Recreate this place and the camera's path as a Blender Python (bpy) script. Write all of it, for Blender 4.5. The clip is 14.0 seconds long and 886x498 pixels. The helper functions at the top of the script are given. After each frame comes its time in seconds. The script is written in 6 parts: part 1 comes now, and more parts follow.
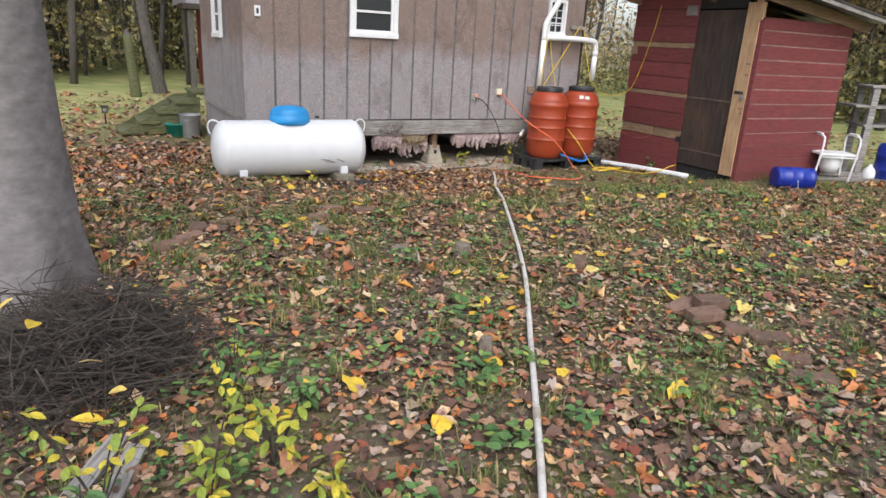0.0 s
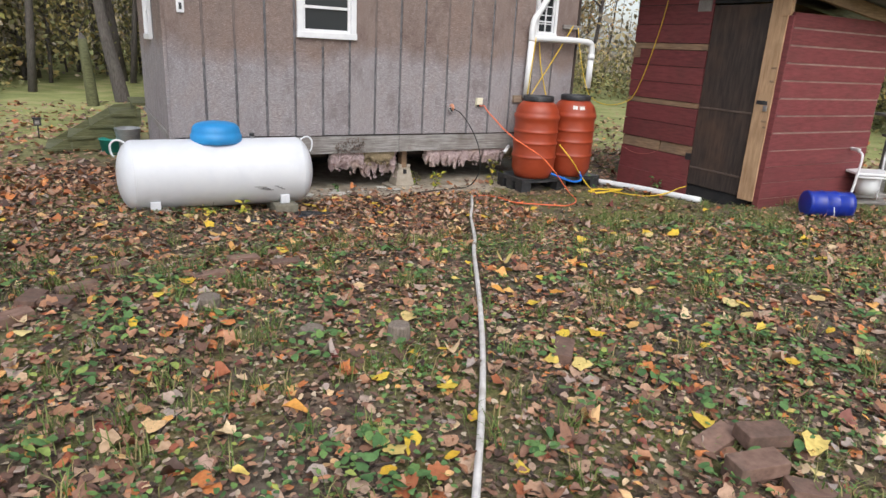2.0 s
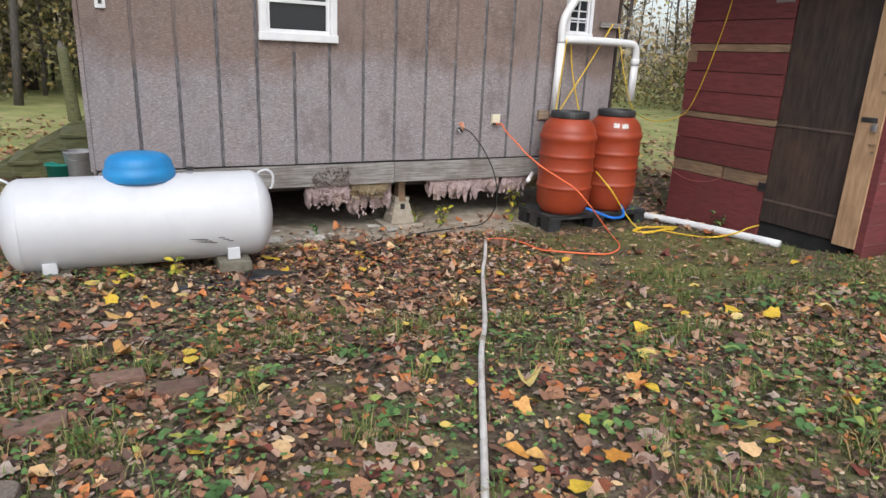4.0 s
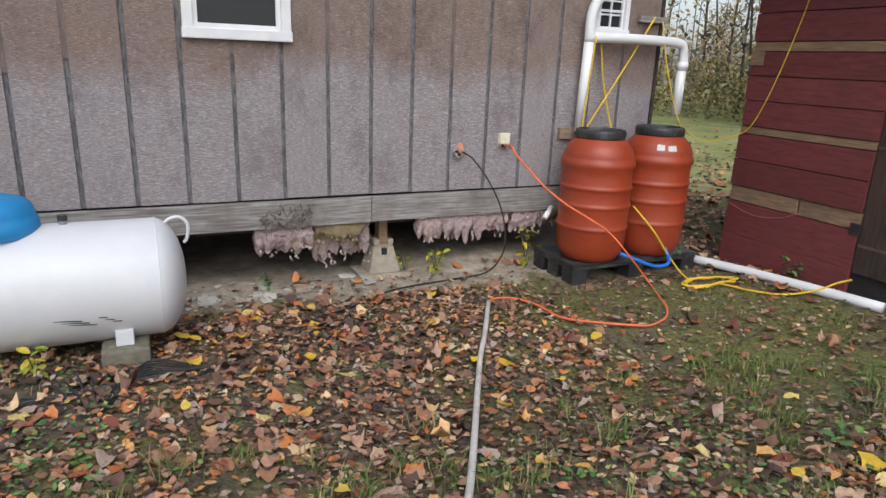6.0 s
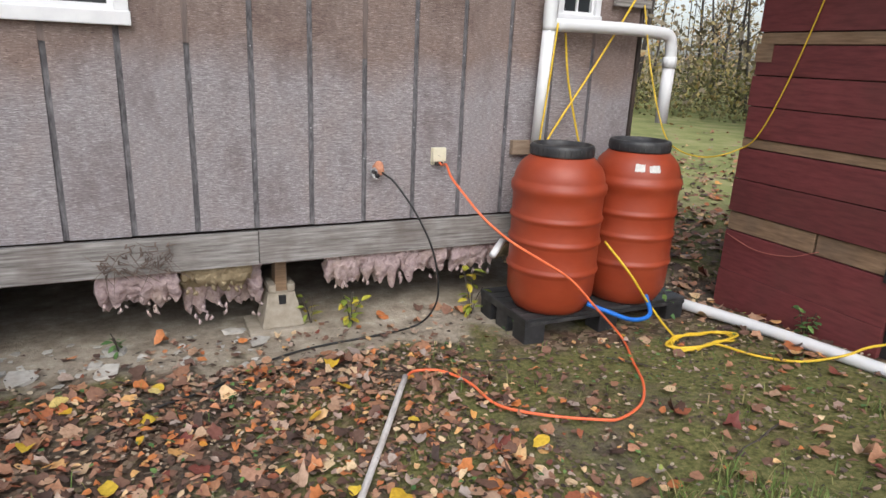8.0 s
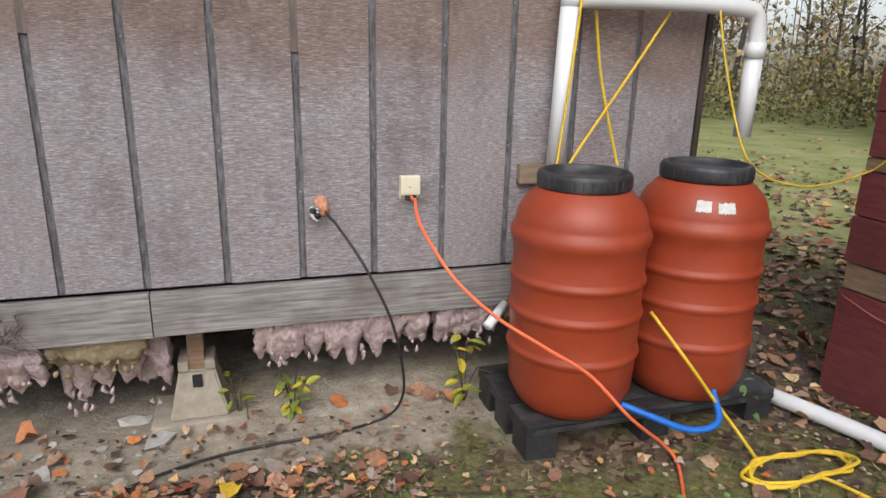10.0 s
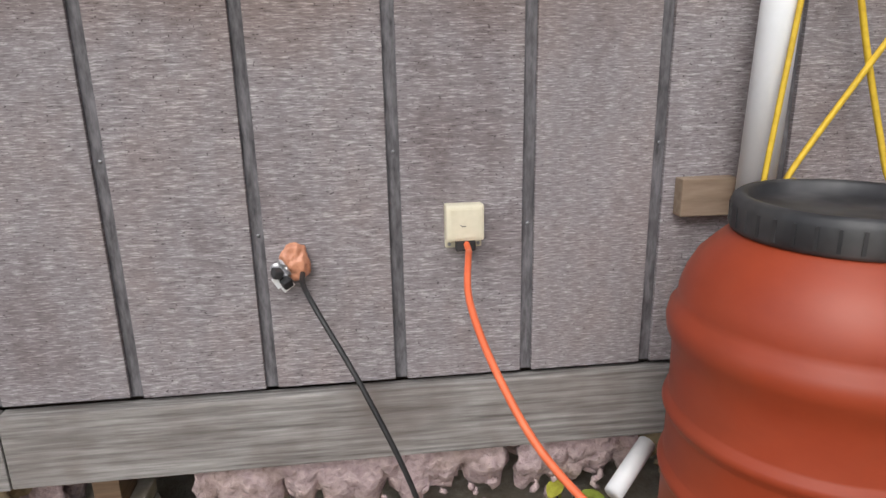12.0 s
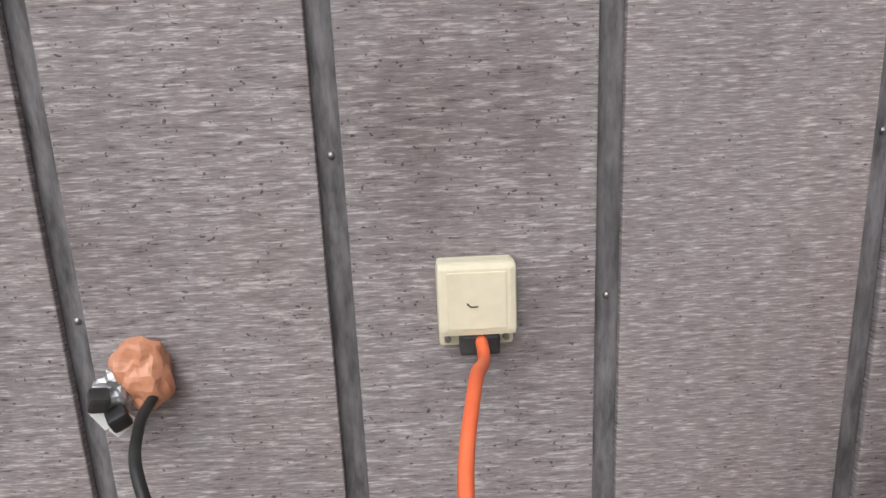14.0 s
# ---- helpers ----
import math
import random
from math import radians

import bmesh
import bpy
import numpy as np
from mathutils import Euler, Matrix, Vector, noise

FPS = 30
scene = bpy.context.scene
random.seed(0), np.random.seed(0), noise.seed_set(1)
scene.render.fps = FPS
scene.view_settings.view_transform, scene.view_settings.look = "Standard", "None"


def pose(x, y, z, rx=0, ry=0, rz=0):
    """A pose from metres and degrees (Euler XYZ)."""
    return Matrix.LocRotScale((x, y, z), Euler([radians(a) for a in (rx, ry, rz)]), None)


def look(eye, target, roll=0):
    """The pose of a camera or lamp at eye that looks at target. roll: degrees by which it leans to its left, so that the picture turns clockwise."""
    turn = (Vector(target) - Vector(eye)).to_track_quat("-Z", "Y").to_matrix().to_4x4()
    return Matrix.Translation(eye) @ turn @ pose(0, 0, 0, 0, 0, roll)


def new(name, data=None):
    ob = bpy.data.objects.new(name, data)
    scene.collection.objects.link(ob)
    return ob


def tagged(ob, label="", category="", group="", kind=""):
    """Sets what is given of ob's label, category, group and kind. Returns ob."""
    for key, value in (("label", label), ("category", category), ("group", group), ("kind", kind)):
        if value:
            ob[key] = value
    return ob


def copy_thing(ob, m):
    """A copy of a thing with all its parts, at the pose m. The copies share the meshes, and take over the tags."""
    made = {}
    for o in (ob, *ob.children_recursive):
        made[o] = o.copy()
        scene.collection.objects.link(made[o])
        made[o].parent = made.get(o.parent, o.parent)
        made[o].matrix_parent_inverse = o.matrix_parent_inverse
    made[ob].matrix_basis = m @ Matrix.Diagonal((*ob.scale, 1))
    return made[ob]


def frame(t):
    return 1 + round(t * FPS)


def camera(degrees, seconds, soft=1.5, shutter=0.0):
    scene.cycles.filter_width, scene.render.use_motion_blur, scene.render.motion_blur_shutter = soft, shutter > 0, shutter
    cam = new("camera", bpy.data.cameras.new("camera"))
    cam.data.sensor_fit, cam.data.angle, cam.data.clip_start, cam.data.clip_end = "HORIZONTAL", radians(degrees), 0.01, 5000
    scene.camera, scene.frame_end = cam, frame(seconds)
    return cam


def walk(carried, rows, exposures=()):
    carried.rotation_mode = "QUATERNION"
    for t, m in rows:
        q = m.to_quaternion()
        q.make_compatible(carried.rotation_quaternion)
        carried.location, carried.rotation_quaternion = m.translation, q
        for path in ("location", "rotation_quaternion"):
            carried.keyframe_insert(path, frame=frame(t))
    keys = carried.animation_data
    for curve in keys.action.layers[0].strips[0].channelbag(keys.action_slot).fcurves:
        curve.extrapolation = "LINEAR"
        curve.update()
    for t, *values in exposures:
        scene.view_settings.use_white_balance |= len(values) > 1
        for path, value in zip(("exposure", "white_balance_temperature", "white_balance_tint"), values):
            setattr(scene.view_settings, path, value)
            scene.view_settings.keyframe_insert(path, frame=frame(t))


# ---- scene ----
cam = camera(68.8, 14.0)
PATH = [
    (0, (0.125, -0.626, 1.173), (1.051, 1.04, 0.566), 3.2),
    (0.5, (0.416, -0.364, 1.148), (1.34, 1.302, 0.54), 3.1),
    (1, (0.633, -0.164, 1.154), (1.565, 1.497, 0.545), 3.4),
    (1.5, (0.843, 0.12, 1.101), (1.772, 1.783, 0.492), 3.1),
    (2, (1.092, 0.427, 1.154), (2.018, 2.097, 0.561), 3.0),
    (2.5, (1.38, 0.716, 1.156), (2.315, 2.387, 0.579), 3.2),
    (3, (1.585, 1.038, 1.122), (2.522, 2.71, 0.549), 3.1),
    (3.2, (1.669, 1.204, 1.127), (2.6, 2.879, 0.554), 3.0),
    (5.3, (2.522, 2.547, 1.127), (3.295, 4.298, 0.549), 2.3),
    (5.5, (2.609, 2.651, 1.123), (3.382, 4.401, 0.542), 2.4),
    (6, (2.827, 3.018, 1.109), (3.64, 4.758, 0.549), 2.2),
    (6.5, (3.026, 3.254, 1.1), (3.844, 4.992, 0.544), 2.1),
    (7, (3.281, 3.433, 1.118), (4.105, 5.167, 0.557), 2.4),
    (7.5, (3.457, 3.644, 1.075), (4.283, 5.376, 0.509), 2.4),
    (8, (3.736, 3.879, 1.11), (4.561, 5.609, 0.54), 2.6),
    (8.2, (3.872, 3.954, 1.108), (4.697, 5.685, 0.538), 2.6),
    (10.3, (4.733, 4.933, 1.025), (5.261, 6.783, 0.478), 0.4),
    (10.5, (4.77, 5.065, 0.996), (5.265, 6.925, 0.454), -0.2),
    (11, (4.94, 5.373, 0.975), (5.308, 7.255, 0.405), -0.5),
    (11.5, (5.132, 5.638, 0.939), (5.361, 7.544, 0.378), -1.1),
    (12, (5.141, 6.002, 0.895), (5.366, 7.909, 0.335), -1.1),
    (12.5, (5.252, 6.308, 0.856), (5.39, 8.215, 0.269), -1.7),
    (13, (5.362, 6.51, 0.811), (5.383, 8.434, 0.269), -2.6),
    (13.5, (5.336, 6.639, 0.777), (5.364, 8.578, 0.291), -2.7),
    (14, (5.306, 6.713, 0.772), (5.344, 8.653, 0.287), -2.5),
]
walk(cam, [(t, look(eye, target, roll)) for t, eye, target, roll in PATH], exposures=[(0, 0.82, 6400, 10), (2, 0.74, 6400, 10), (5.3, 0.55, 6300, 10), (6.2, 0.48, 6250, 10), (7.5, 0.66, 6350, 10), (8.2, 0.68, 6400, 10), (10.3, 0.6, 6400, 10), (12, 0.52, 6450, 10), (14, 0.55, 6450, 9)])

# ---- world and light: an overcast autumn afternoon ----
world = bpy.data.worlds.new("overcast_sky")
scene.world = world
world.use_nodes = True
wn = world.node_tree.nodes
sky = wn.new("ShaderNodeTexSky")
sky.sky_type = "NISHITA"
sky.sun_disc = False
sky.sun_elevation, sky.sun_rotation = radians(48), radians(200)
sky.air_density, sky.dust_density, sky.ozone_density = 1.0, 3.0, 0.6
hsv = wn.new("ShaderNodeHueSaturation")
hsv.inputs["Saturation"].default_value = 0.45
world.node_tree.links.new(sky.outputs[0], hsv.inputs["Color"])
world.node_tree.links.new(hsv.outputs[0], wn["Background"].inputs["Color"])
wn["Background"].inputs["Strength"].default_value = 0.15
sun = new("sun", bpy.data.lights.new("sun", "SUN"))
sun.data.energy, sun.data.angle, sun.data.color = 0.6, radians(50), (0.95, 0.98, 1.0)
sun.matrix_world = look((0, 0, 20), (6.8, 16, 0))

# ---- materials ----


def ramp(nt, stops, fac):
    r = nt.nodes.new("ShaderNodeValToRGB")
    e = r.color_ramp.elements
    while len(e) < len(stops):
        e.new(0.5)
    for i, (p, c) in enumerate(stops):
        e[i].position, e[i].color = p, (*c, 1)
    nt.links.new(fac, r.inputs["Fac"])
    return r.outputs["Color"]


def noise_node(nt, vec, scale, detail=5.0, rough=0.6):
    n = nt.nodes.new("ShaderNodeTexNoise")
    n.inputs["Scale"].default_value, n.inputs["Detail"].default_value, n.inputs["Roughness"].default_value = scale, detail, rough
    nt.links.new(vec, n.inputs["Vector"])
    return n.outputs["Fac"]


def mixed(nt, kind, fac, a, b):
    m = nt.nodes.new("ShaderNodeMix")
    m.data_type, m.blend_type = "RGBA", kind
    for sock, v in ((m.inputs["Factor"], fac), (m.inputs["A"], a), (m.inputs["B"], b)):
        if isinstance(v, (int, float)):
            sock.default_value = v
        elif isinstance(v, tuple):
            sock.default_value = (*v, 1)
        else:
            nt.links.new(v, sock)
    return m.outputs["Result"]


def start(name, rough=0.7, metal=0.0):
    m = bpy.data.materials.new(name)
    m.use_nodes = True
    nt = m.node_tree
    b = nt.nodes["Principled BSDF"]
    b.inputs["Roughness"].default_value, b.inputs["Metallic"].default_value = rough, metal
    return m, nt, b


def coords(nt, stretch=(1, 1, 1), shift=True):
    tc = nt.nodes.new("ShaderNodeTexCoord")
    mp = nt.nodes.new("ShaderNodeMapping")
    mp.inputs["Scale"].default_value = stretch
    nt.links.new(tc.outputs["Object"], mp.inputs["Vector"])
    if shift:
        oi = nt.nodes.new("ShaderNodeObjectInfo")
        mul = nt.nodes.new("ShaderNodeMath")
        mul.operation = "MULTIPLY"
        mul.inputs[1].default_value = 37.0
        nt.links.new(oi.outputs["Random"], mul.inputs[0])
        nt.links.new(mul.outputs[0], mp.inputs["Location"])
    return mp.outputs["Vector"]


def bumped(nt, b, height, strength, dist=0.01):
    bp = nt.nodes.new("ShaderNodeBump")
    bp.inputs["Strength"].default_value, bp.inputs["Distance"].default_value = strength, dist
    nt.links.new(height, bp.inputs["Height"])
    nt.links.new(bp.outputs[0], b.inputs["Normal"])


def surface(name, c1, c2, scale=8.0, stretch=(1, 1, 1), rough=0.7, metal=0.0, bump=0.3, dist=0.004, stain=(0.08, 0.07, 0.06), stain_amount=0.35, stain_scale=1.7, rand=0.0, spec=0.5):
    """Grain of two colours, larger stains over it, and relief from the grain."""
    m, nt, b = start(name, rough, metal)
    v = coords(nt, stretch)
    n1 = noise_node(nt, v, scale)
    col = ramp(nt, [(0.3, c1), (0.7, c2)], n1)
    n2 = noise_node(nt, coords(nt), stain_scale, 3.0)
    f = nt.nodes.new("ShaderNodeMapRange")
    f.inputs["From Min"].default_value, f.inputs["From Max"].default_value, f.inputs["To Max"].default_value = 0.48, 0.75, stain_amount
    nt.links.new(n2, f.inputs["Value"])
    col = mixed(nt, "MIX", f.outputs[0], col, stain)
    if rand:
        oi = nt.nodes.new("ShaderNodeObjectInfo")
        h = nt.nodes.new("ShaderNodeHueSaturation")
        mr = nt.nodes.new("ShaderNodeMapRange")
        mr.inputs["To Min"].default_value, mr.inputs["To Max"].default_value = 1 - rand, 1 + rand
        nt.links.new(oi.outputs["Random"], mr.inputs["Value"])
        nt.links.new(mr.outputs[0], h.inputs["Value"])
        nt.links.new(col, h.inputs["Color"])
        col = h.outputs[0]
    nt.links.new(col, b.inputs["Base Color"])
    b.inputs["Specular IOR Level"].default_value = spec
    if bump:
        bumped(nt, b, n1, bump, dist)
    return m


def island_mat(name, stops, rough=0.65, bump=0.0, through=0.0):
    """Colour picked leaf by leaf."""
    m, nt, b = start(name, rough)
    g = nt.nodes.new("ShaderNodeNewGeometry")
    col = ramp(nt, stops, g.outputs["Random Per Island"])
    n = noise_node(nt, coords(nt), 60.0, 3.0)
    col = mixed(nt, "MULTIPLY", 0.6, col, ramp(nt, [(0.3, (0.55, 0.5, 0.45)), (0.6, (1, 1, 1))], n))
    nt.links.new(col, b.inputs["Base Color"])
    b.inputs["Specular IOR Level"].default_value = 0.3
    return m


def siding_mat():
    m, nt, b = start("weathered_siding", 0.85)
    dash = noise_node(nt, coords(nt, (34, 34, 315)), 1.0, 3.0, 0.66)
    fine = noise_node(nt, coords(nt, (70, 70, 640)), 1.0, 2.0, 0.6)
    tall = noise_node(nt, coords(nt, (55, 55, 7)), 1.0, 3.0, 0.6)
    grain = mixed(nt, "MIX", 0.35, dash, fine)
    grain = mixed(nt, "MIX", 0.06, grain, tall)
    brown = ramp(nt, [(0.31, (0.045, 0.033, 0.03)), (0.41, (0.175, 0.131, 0.117)), (0.54, (0.238, 0.183, 0.163)), (0.66, (0.44, 0.365, 0.33))], grain)
    grey = ramp(nt, [(0.31, (0.058, 0.049, 0.05)), (0.41, (0.22, 0.196, 0.203)), (0.53, (0.288, 0.262, 0.27)), (0.64, (0.53, 0.5, 0.505))], grain)
    tc = nt.nodes.new("ShaderNodeTexCoord")
    sep = nt.nodes.new("ShaderNodeSeparateXYZ")
    nt.links.new(tc.outputs["Object"], sep.inputs[0])
    big = noise_node(nt, coords(nt, (1, 1, 0.7), False), 1.3, 3.0)
    wob = nt.nodes.new("ShaderNodeMath")
    wob.operation = "MULTIPLY_ADD"
    wob.inputs[1].default_value = 0.75
    nt.links.new(big, wob.inputs[0])
    nt.links.new(sep.outputs["Z"], wob.inputs[2])
    mr = nt.nodes.new("ShaderNodeMapRange")
    mr.inputs["From Min"].default_value, mr.inputs["From Max"].default_value = 1.28, 1.5
    nt.links.new(wob.outputs[0], mr.inputs["Value"])
    col = mixed(nt, "MIX", mr.outputs[0], grey, brown)
    blot = noise_node(nt, coords(nt, (1.0, 1.0, 0.55)), 4.0, 5.0, 0.65)
    col = mixed(nt, "MULTIPLY", 0.75, col, ramp(nt, [(0.3, (0.66, 0.6, 0.58)), (0.48, (1, 1, 1)), (0.64, (1.0, 0.94, 0.9))], blot))
    spots = noise_node(nt, coords(nt, (150, 150, 210)), 1.0, 1.0, 0.4)
    col = mixed(nt, "MULTIPLY", 0.75, col, ramp(nt, [(0.25, (0.2, 0.18, 0.18)), (0.29, (1, 1, 1))], spots))
    nt.links.new(col, b.inputs["Base Color"])
    b.inputs["Specular IOR Level"].default_value = 0.2
    bumped(nt, b, grain, 0.4, 0.003)
    return m


def ground_mat():
    m, nt, b = start("leafy_ground", 0.95)
    v = coords(nt, (1, 1, 1), False)
    vor = nt.nodes.new("ShaderNodeTexVoronoi")
    vor.inputs["Scale"].default_value = 26.0
    warp = nt.nodes.new("ShaderNodeTexNoise")
    warp.inputs["Scale"].default_value = 9.0
    nt.links.new(v, warp.inputs["Vector"])
    add = nt.nodes.new("ShaderNodeVectorMath")
    add.operation = "MULTIPLY_ADD"
    add.inputs[1].default_value = (0.12, 0.12, 0.12)
    nt.links.new(warp.outputs["Color"], add.inputs[0])
    nt.links.new(v, add.inputs[2])
    nt.links.new(add.outputs[0], vor.inputs["Vector"])
    sepc = nt.nodes.new("ShaderNodeSeparateColor")
    nt.links.new(vor.outputs["Color"], sepc.inputs[0])
    litter = ramp(nt, [(0.0, (0.03, 0.02, 0.015)), (0.3, (0.085, 0.052, 0.036)), (0.55, (0.14, 0.09, 0.062)), (0.8, (0.2, 0.135, 0.095)), (1.0, (0.3, 0.22, 0.16))], sepc.outputs[0])
    soil = ramp(nt, [(0.3, (0.06, 0.048, 0.037)), (0.7, (0.2, 0.165, 0.125))], noise_node(nt, v, 14.0, 8.0, 0.7))
    moss = ramp(nt, [(0.3, (0.07, 0.08, 0.025)), (0.5, (0.16, 0.165, 0.055)), (0.7, (0.25, 0.23, 0.09))], noise_node(nt, v, 40.0, 4.0))
    col = mixed(nt, "MIX", ramp(nt, [(0.42, (0, 0, 0)), (0.6, (1, 1, 1))], noise_node(nt, v, 2.1, 4.0)), litter, soil)
    sep = nt.nodes.new("ShaderNodeSeparateXYZ")
    nt.links.new(v, sep.inputs[0])
    far = nt.nodes.new("ShaderNodeVectorMath")
    far.operation = "DISTANCE"
    far.inputs[1].default_value = (6.15, 5.85, -0.42)
    nt.links.new(v, far.inputs[0])
    damp = nt.nodes.new("ShaderNodeMapRange")
    damp.inputs["From Min"].default_value, damp.inputs["From Max"].default_value = 1.8, 0.4
    damp.inputs["To Max"].default_value = 0.13
    nt.links.new(far.outputs["Value"], damp.inputs["Value"])
    both = nt.nodes.new("ShaderNodeMath")
    nt.links.new(damp.outputs[0], both.inputs[0])
    nt.links.new(noise_node(nt, v, 1.5, 7.0, 0.72), both.inputs[1])
    col = mixed(nt, "MIX", ramp(nt, [(0.48, (0, 0, 0)), (0.62, (0.85, 0.85, 0.85))], both.outputs[0]), col, moss)
    # pale bare dirt along the foot of the cabin
    dirt = ramp(nt, [(0.3, (0.22, 0.18, 0.14)), (0.6, (0.42, 0.365, 0.29)), (0.72, (0.55, 0.51, 0.44))], noise_node(nt, v, 9.0, 8.0, 0.7))
    wob = nt.nodes.new("ShaderNodeMath")
    wob.operation = "MULTIPLY_ADD"
    wob.inputs[1].default_value = 0.9
    nt.links.new(noise_node(nt, v, 3.5, 5.0), wob.inputs[0])
    nt.links.new(sep.outputs["Y"], wob.inputs[2])
    r1 = nt.nodes.new("ShaderNodeMapRange")
    r1.inputs["From Min"].default_value, r1.inputs["From Max"].default_value = 7.45, 7.65
    nt.links.new(wob.outputs[0], r1.inputs["Value"])
    r2 = nt.nodes.new("ShaderNodeMapRange")
    r2.inputs["From Min"].default_value, r2.inputs["From Max"].default_value = 10.6, 10.2
    nt.links.new(sep.outputs["Y"], r2.inputs["Value"])
    rx = nt.nodes.new("ShaderNodeMapRange")
    rx.inputs["From Min"].default_value, rx.inputs["From Max"].default_value = 2.2, 2.9
    nt.links.new(sep.outputs["X"], rx.inputs["Value"])
    rx2 = nt.nodes.new("ShaderNodeMapRange")
    rx2.inputs["From Min"].default_value, rx2.inputs["From Max"].default_value = 6.9, 6.3
    nt.links.new(sep.outputs["X"], rx2.inputs["Value"])
    fac = r1.outputs[0]
    for o in (r2, rx, rx2):
        mu = nt.nodes.new("ShaderNodeMath")
        mu.operation = "MULTIPLY"
        nt.links.new(fac, mu.inputs[0])
        nt.links.new(o.outputs[0], mu.inputs[1])
        fac = mu.outputs[0]
    col = mixed(nt, "MIX", fac, col, dirt)
    # the mown field beyond the yard
    field = ramp(nt, [(0.3, (0.18, 0.207, 0.08)), (0.52, (0.295, 0.315, 0.125)), (0.7, (0.42, 0.36, 0.2))], noise_node(nt, v, 1.2, 6.0, 0.7))
    ln = nt.nodes.new("ShaderNodeVectorMath")
    ln.operation = "DISTANCE"
    ln.inputs[1].default_value = (3.5, 4.0, 0)
    nt.links.new(v, ln.inputs[0])
    rf = nt.nodes.new("ShaderNodeMapRange")
    rf.inputs["From Min"].default_value, rf.inputs["From Max"].default_value = 6.0, 9.5
    nt.links.new(ln.outputs["Value"], rf.inputs["Value"])
    col = mixed(nt, "MIX", rf.outputs[0], col, field)
    nt.links.new(col, b.inputs["Base Color"])
    b.inputs["Specular IOR Level"].default_value = 0.15
    bumped(nt, b, noise_node(nt, v, 30.0, 6.0, 0.7), 0.8, 0.02)
    return m


SIDING = siding_mat()
GROUND = ground_mat()
GROOVE = surface("dark_groove", (0.06, 0.057, 0.06), (0.21, 0.2, 0.212), 16, (5, 5, 1.2), 0.9, bump=0.5, stain=(0.05, 0.046, 0.048), stain_amount=0.55, stain_scale=5)
# less dark groove tone, painted where the groove shading is faint
SHADE_GROOVE = surface("faint_groove_shade", (0.11, 0.085, 0.078), (0.2, 0.155, 0.14), 12, (4, 4, 0.6), 0.9, stain_amount=0.2)
GREY_WOOD = surface("grey_weathered_wood", (0.12, 0.108, 0.1), (0.4, 0.38, 0.36), 6, (0.7, 14, 14), 0.9, bump=0.6, stain=(0.13, 0.1, 0.085), stain_amount=0.7, stain_scale=4)
DARK_WOOD = surface("dark_old_wood", (0.02, 0.014, 0.012), (0.06, 0.042, 0.034), 6, (6, 6, 0.7), 0.75, bump=0.4, stain=(0.14, 0.075, 0.045), stain_amount=0.4)
RED_PAINT = surface("barn_red_paint", (0.125, 0.026, 0.028), (0.21, 0.048, 0.05), 7, (1, 1, 7), 0.7, bump=0.35, stain=(0.108, 0.042, 0.036), stain_amount=0.45, rand=0.12)
RAW_WOOD = surface("bare_brown_plank", (0.17, 0.105, 0.06), (0.34, 0.225, 0.14), 5, (1, 1.2, 12), 0.85, bump=0.4, stain=(0.1, 0.08, 0.065), stain_amount=0.6, stain_scale=3)
FRESH_WOOD = surface("fresh_sawn_lumber", (0.36, 0.215, 0.115), (0.56, 0.37, 0.22), 5, (7, 7, 0.8), 0.75, bump=0.25, stain=(0.25, 0.14, 0.07), stain_amount=0.45, stain_scale=3)
CHINK = surface("pale_gap_wood", (0.2, 0.12, 0.1), (0.34, 0.24, 0.2), 9, (1, 1, 5), 0.85, bump=0.3)
GREEN_WOOD = surface("mossy_treated_wood", (0.05, 0.055, 0.022), (0.14, 0.14, 0.065), 6, (1, 8, 8), 0.9, stain=(0.17, 0.18, 0.12), stain_amount=0.5)
WHITE_STEEL = surface("white_tank_paint", (0.6, 0.61, 0.64), (0.68, 0.69, 0.71), 5, rough=0.38, bump=0.03, stain=(0.5, 0.49, 0.48), stain_amount=0.25, stain_scale=2.5)
WHITE_PLASTIC = surface("white_plastic", (0.72, 0.73, 0.74), (0.79, 0.79, 0.8), 8, rough=0.4, bump=0.02, stain=(0.5, 0.49, 0.45), stain_amount=0.25, stain_scale=4)
WHITE_VINYL = surface("white_vinyl", (0.7, 0.7, 0.72), (0.78, 0.78, 0.79), 12, rough=0.45, bump=0.03, stain=(0.5, 0.5, 0.5), stain_amount=0.2)
BLUE_LID = surface("blue_plastic", (0.01, 0.19, 0.48), (0.015, 0.26, 0.58), 6, rough=0.45, bump=0.05, stain=(0.1, 0.3, 0.55), stain_amount=0.2)
DRUM_BLUE = surface("navy_drum_plastic", (0.005, 0.02, 0.22), (0.01, 0.035, 0.33), 6, rough=0.35, bump=0.04, stain=(0.06, 0.08, 0.25), stain_amount=0.3)
TERRACOTTA = surface("terracotta_plastic", (0.28, 0.04, 0.014), (0.34, 0.053, 0.019), 7, (1, 1, 2), 0.44, bump=0.08, dist=0.003, stain=(0.3, 0.075, 0.04), stain_amount=0.4, stain_scale=3)
BLACK_PLASTIC = surface("black_plastic", (0.014, 0.014, 0.016), (0.04, 0.04, 0.043), 12, rough=0.5, bump=0.15, stain=(0.13, 0.125, 0.12), stain_amount=0.5, stain_scale=6)
ORANGE = surface("orange_cord_jacket", (0.78, 0.14, 0.05), (0.86, 0.19, 0.075), 30, rough=0.5, bump=0.05, stain_amount=0.1)
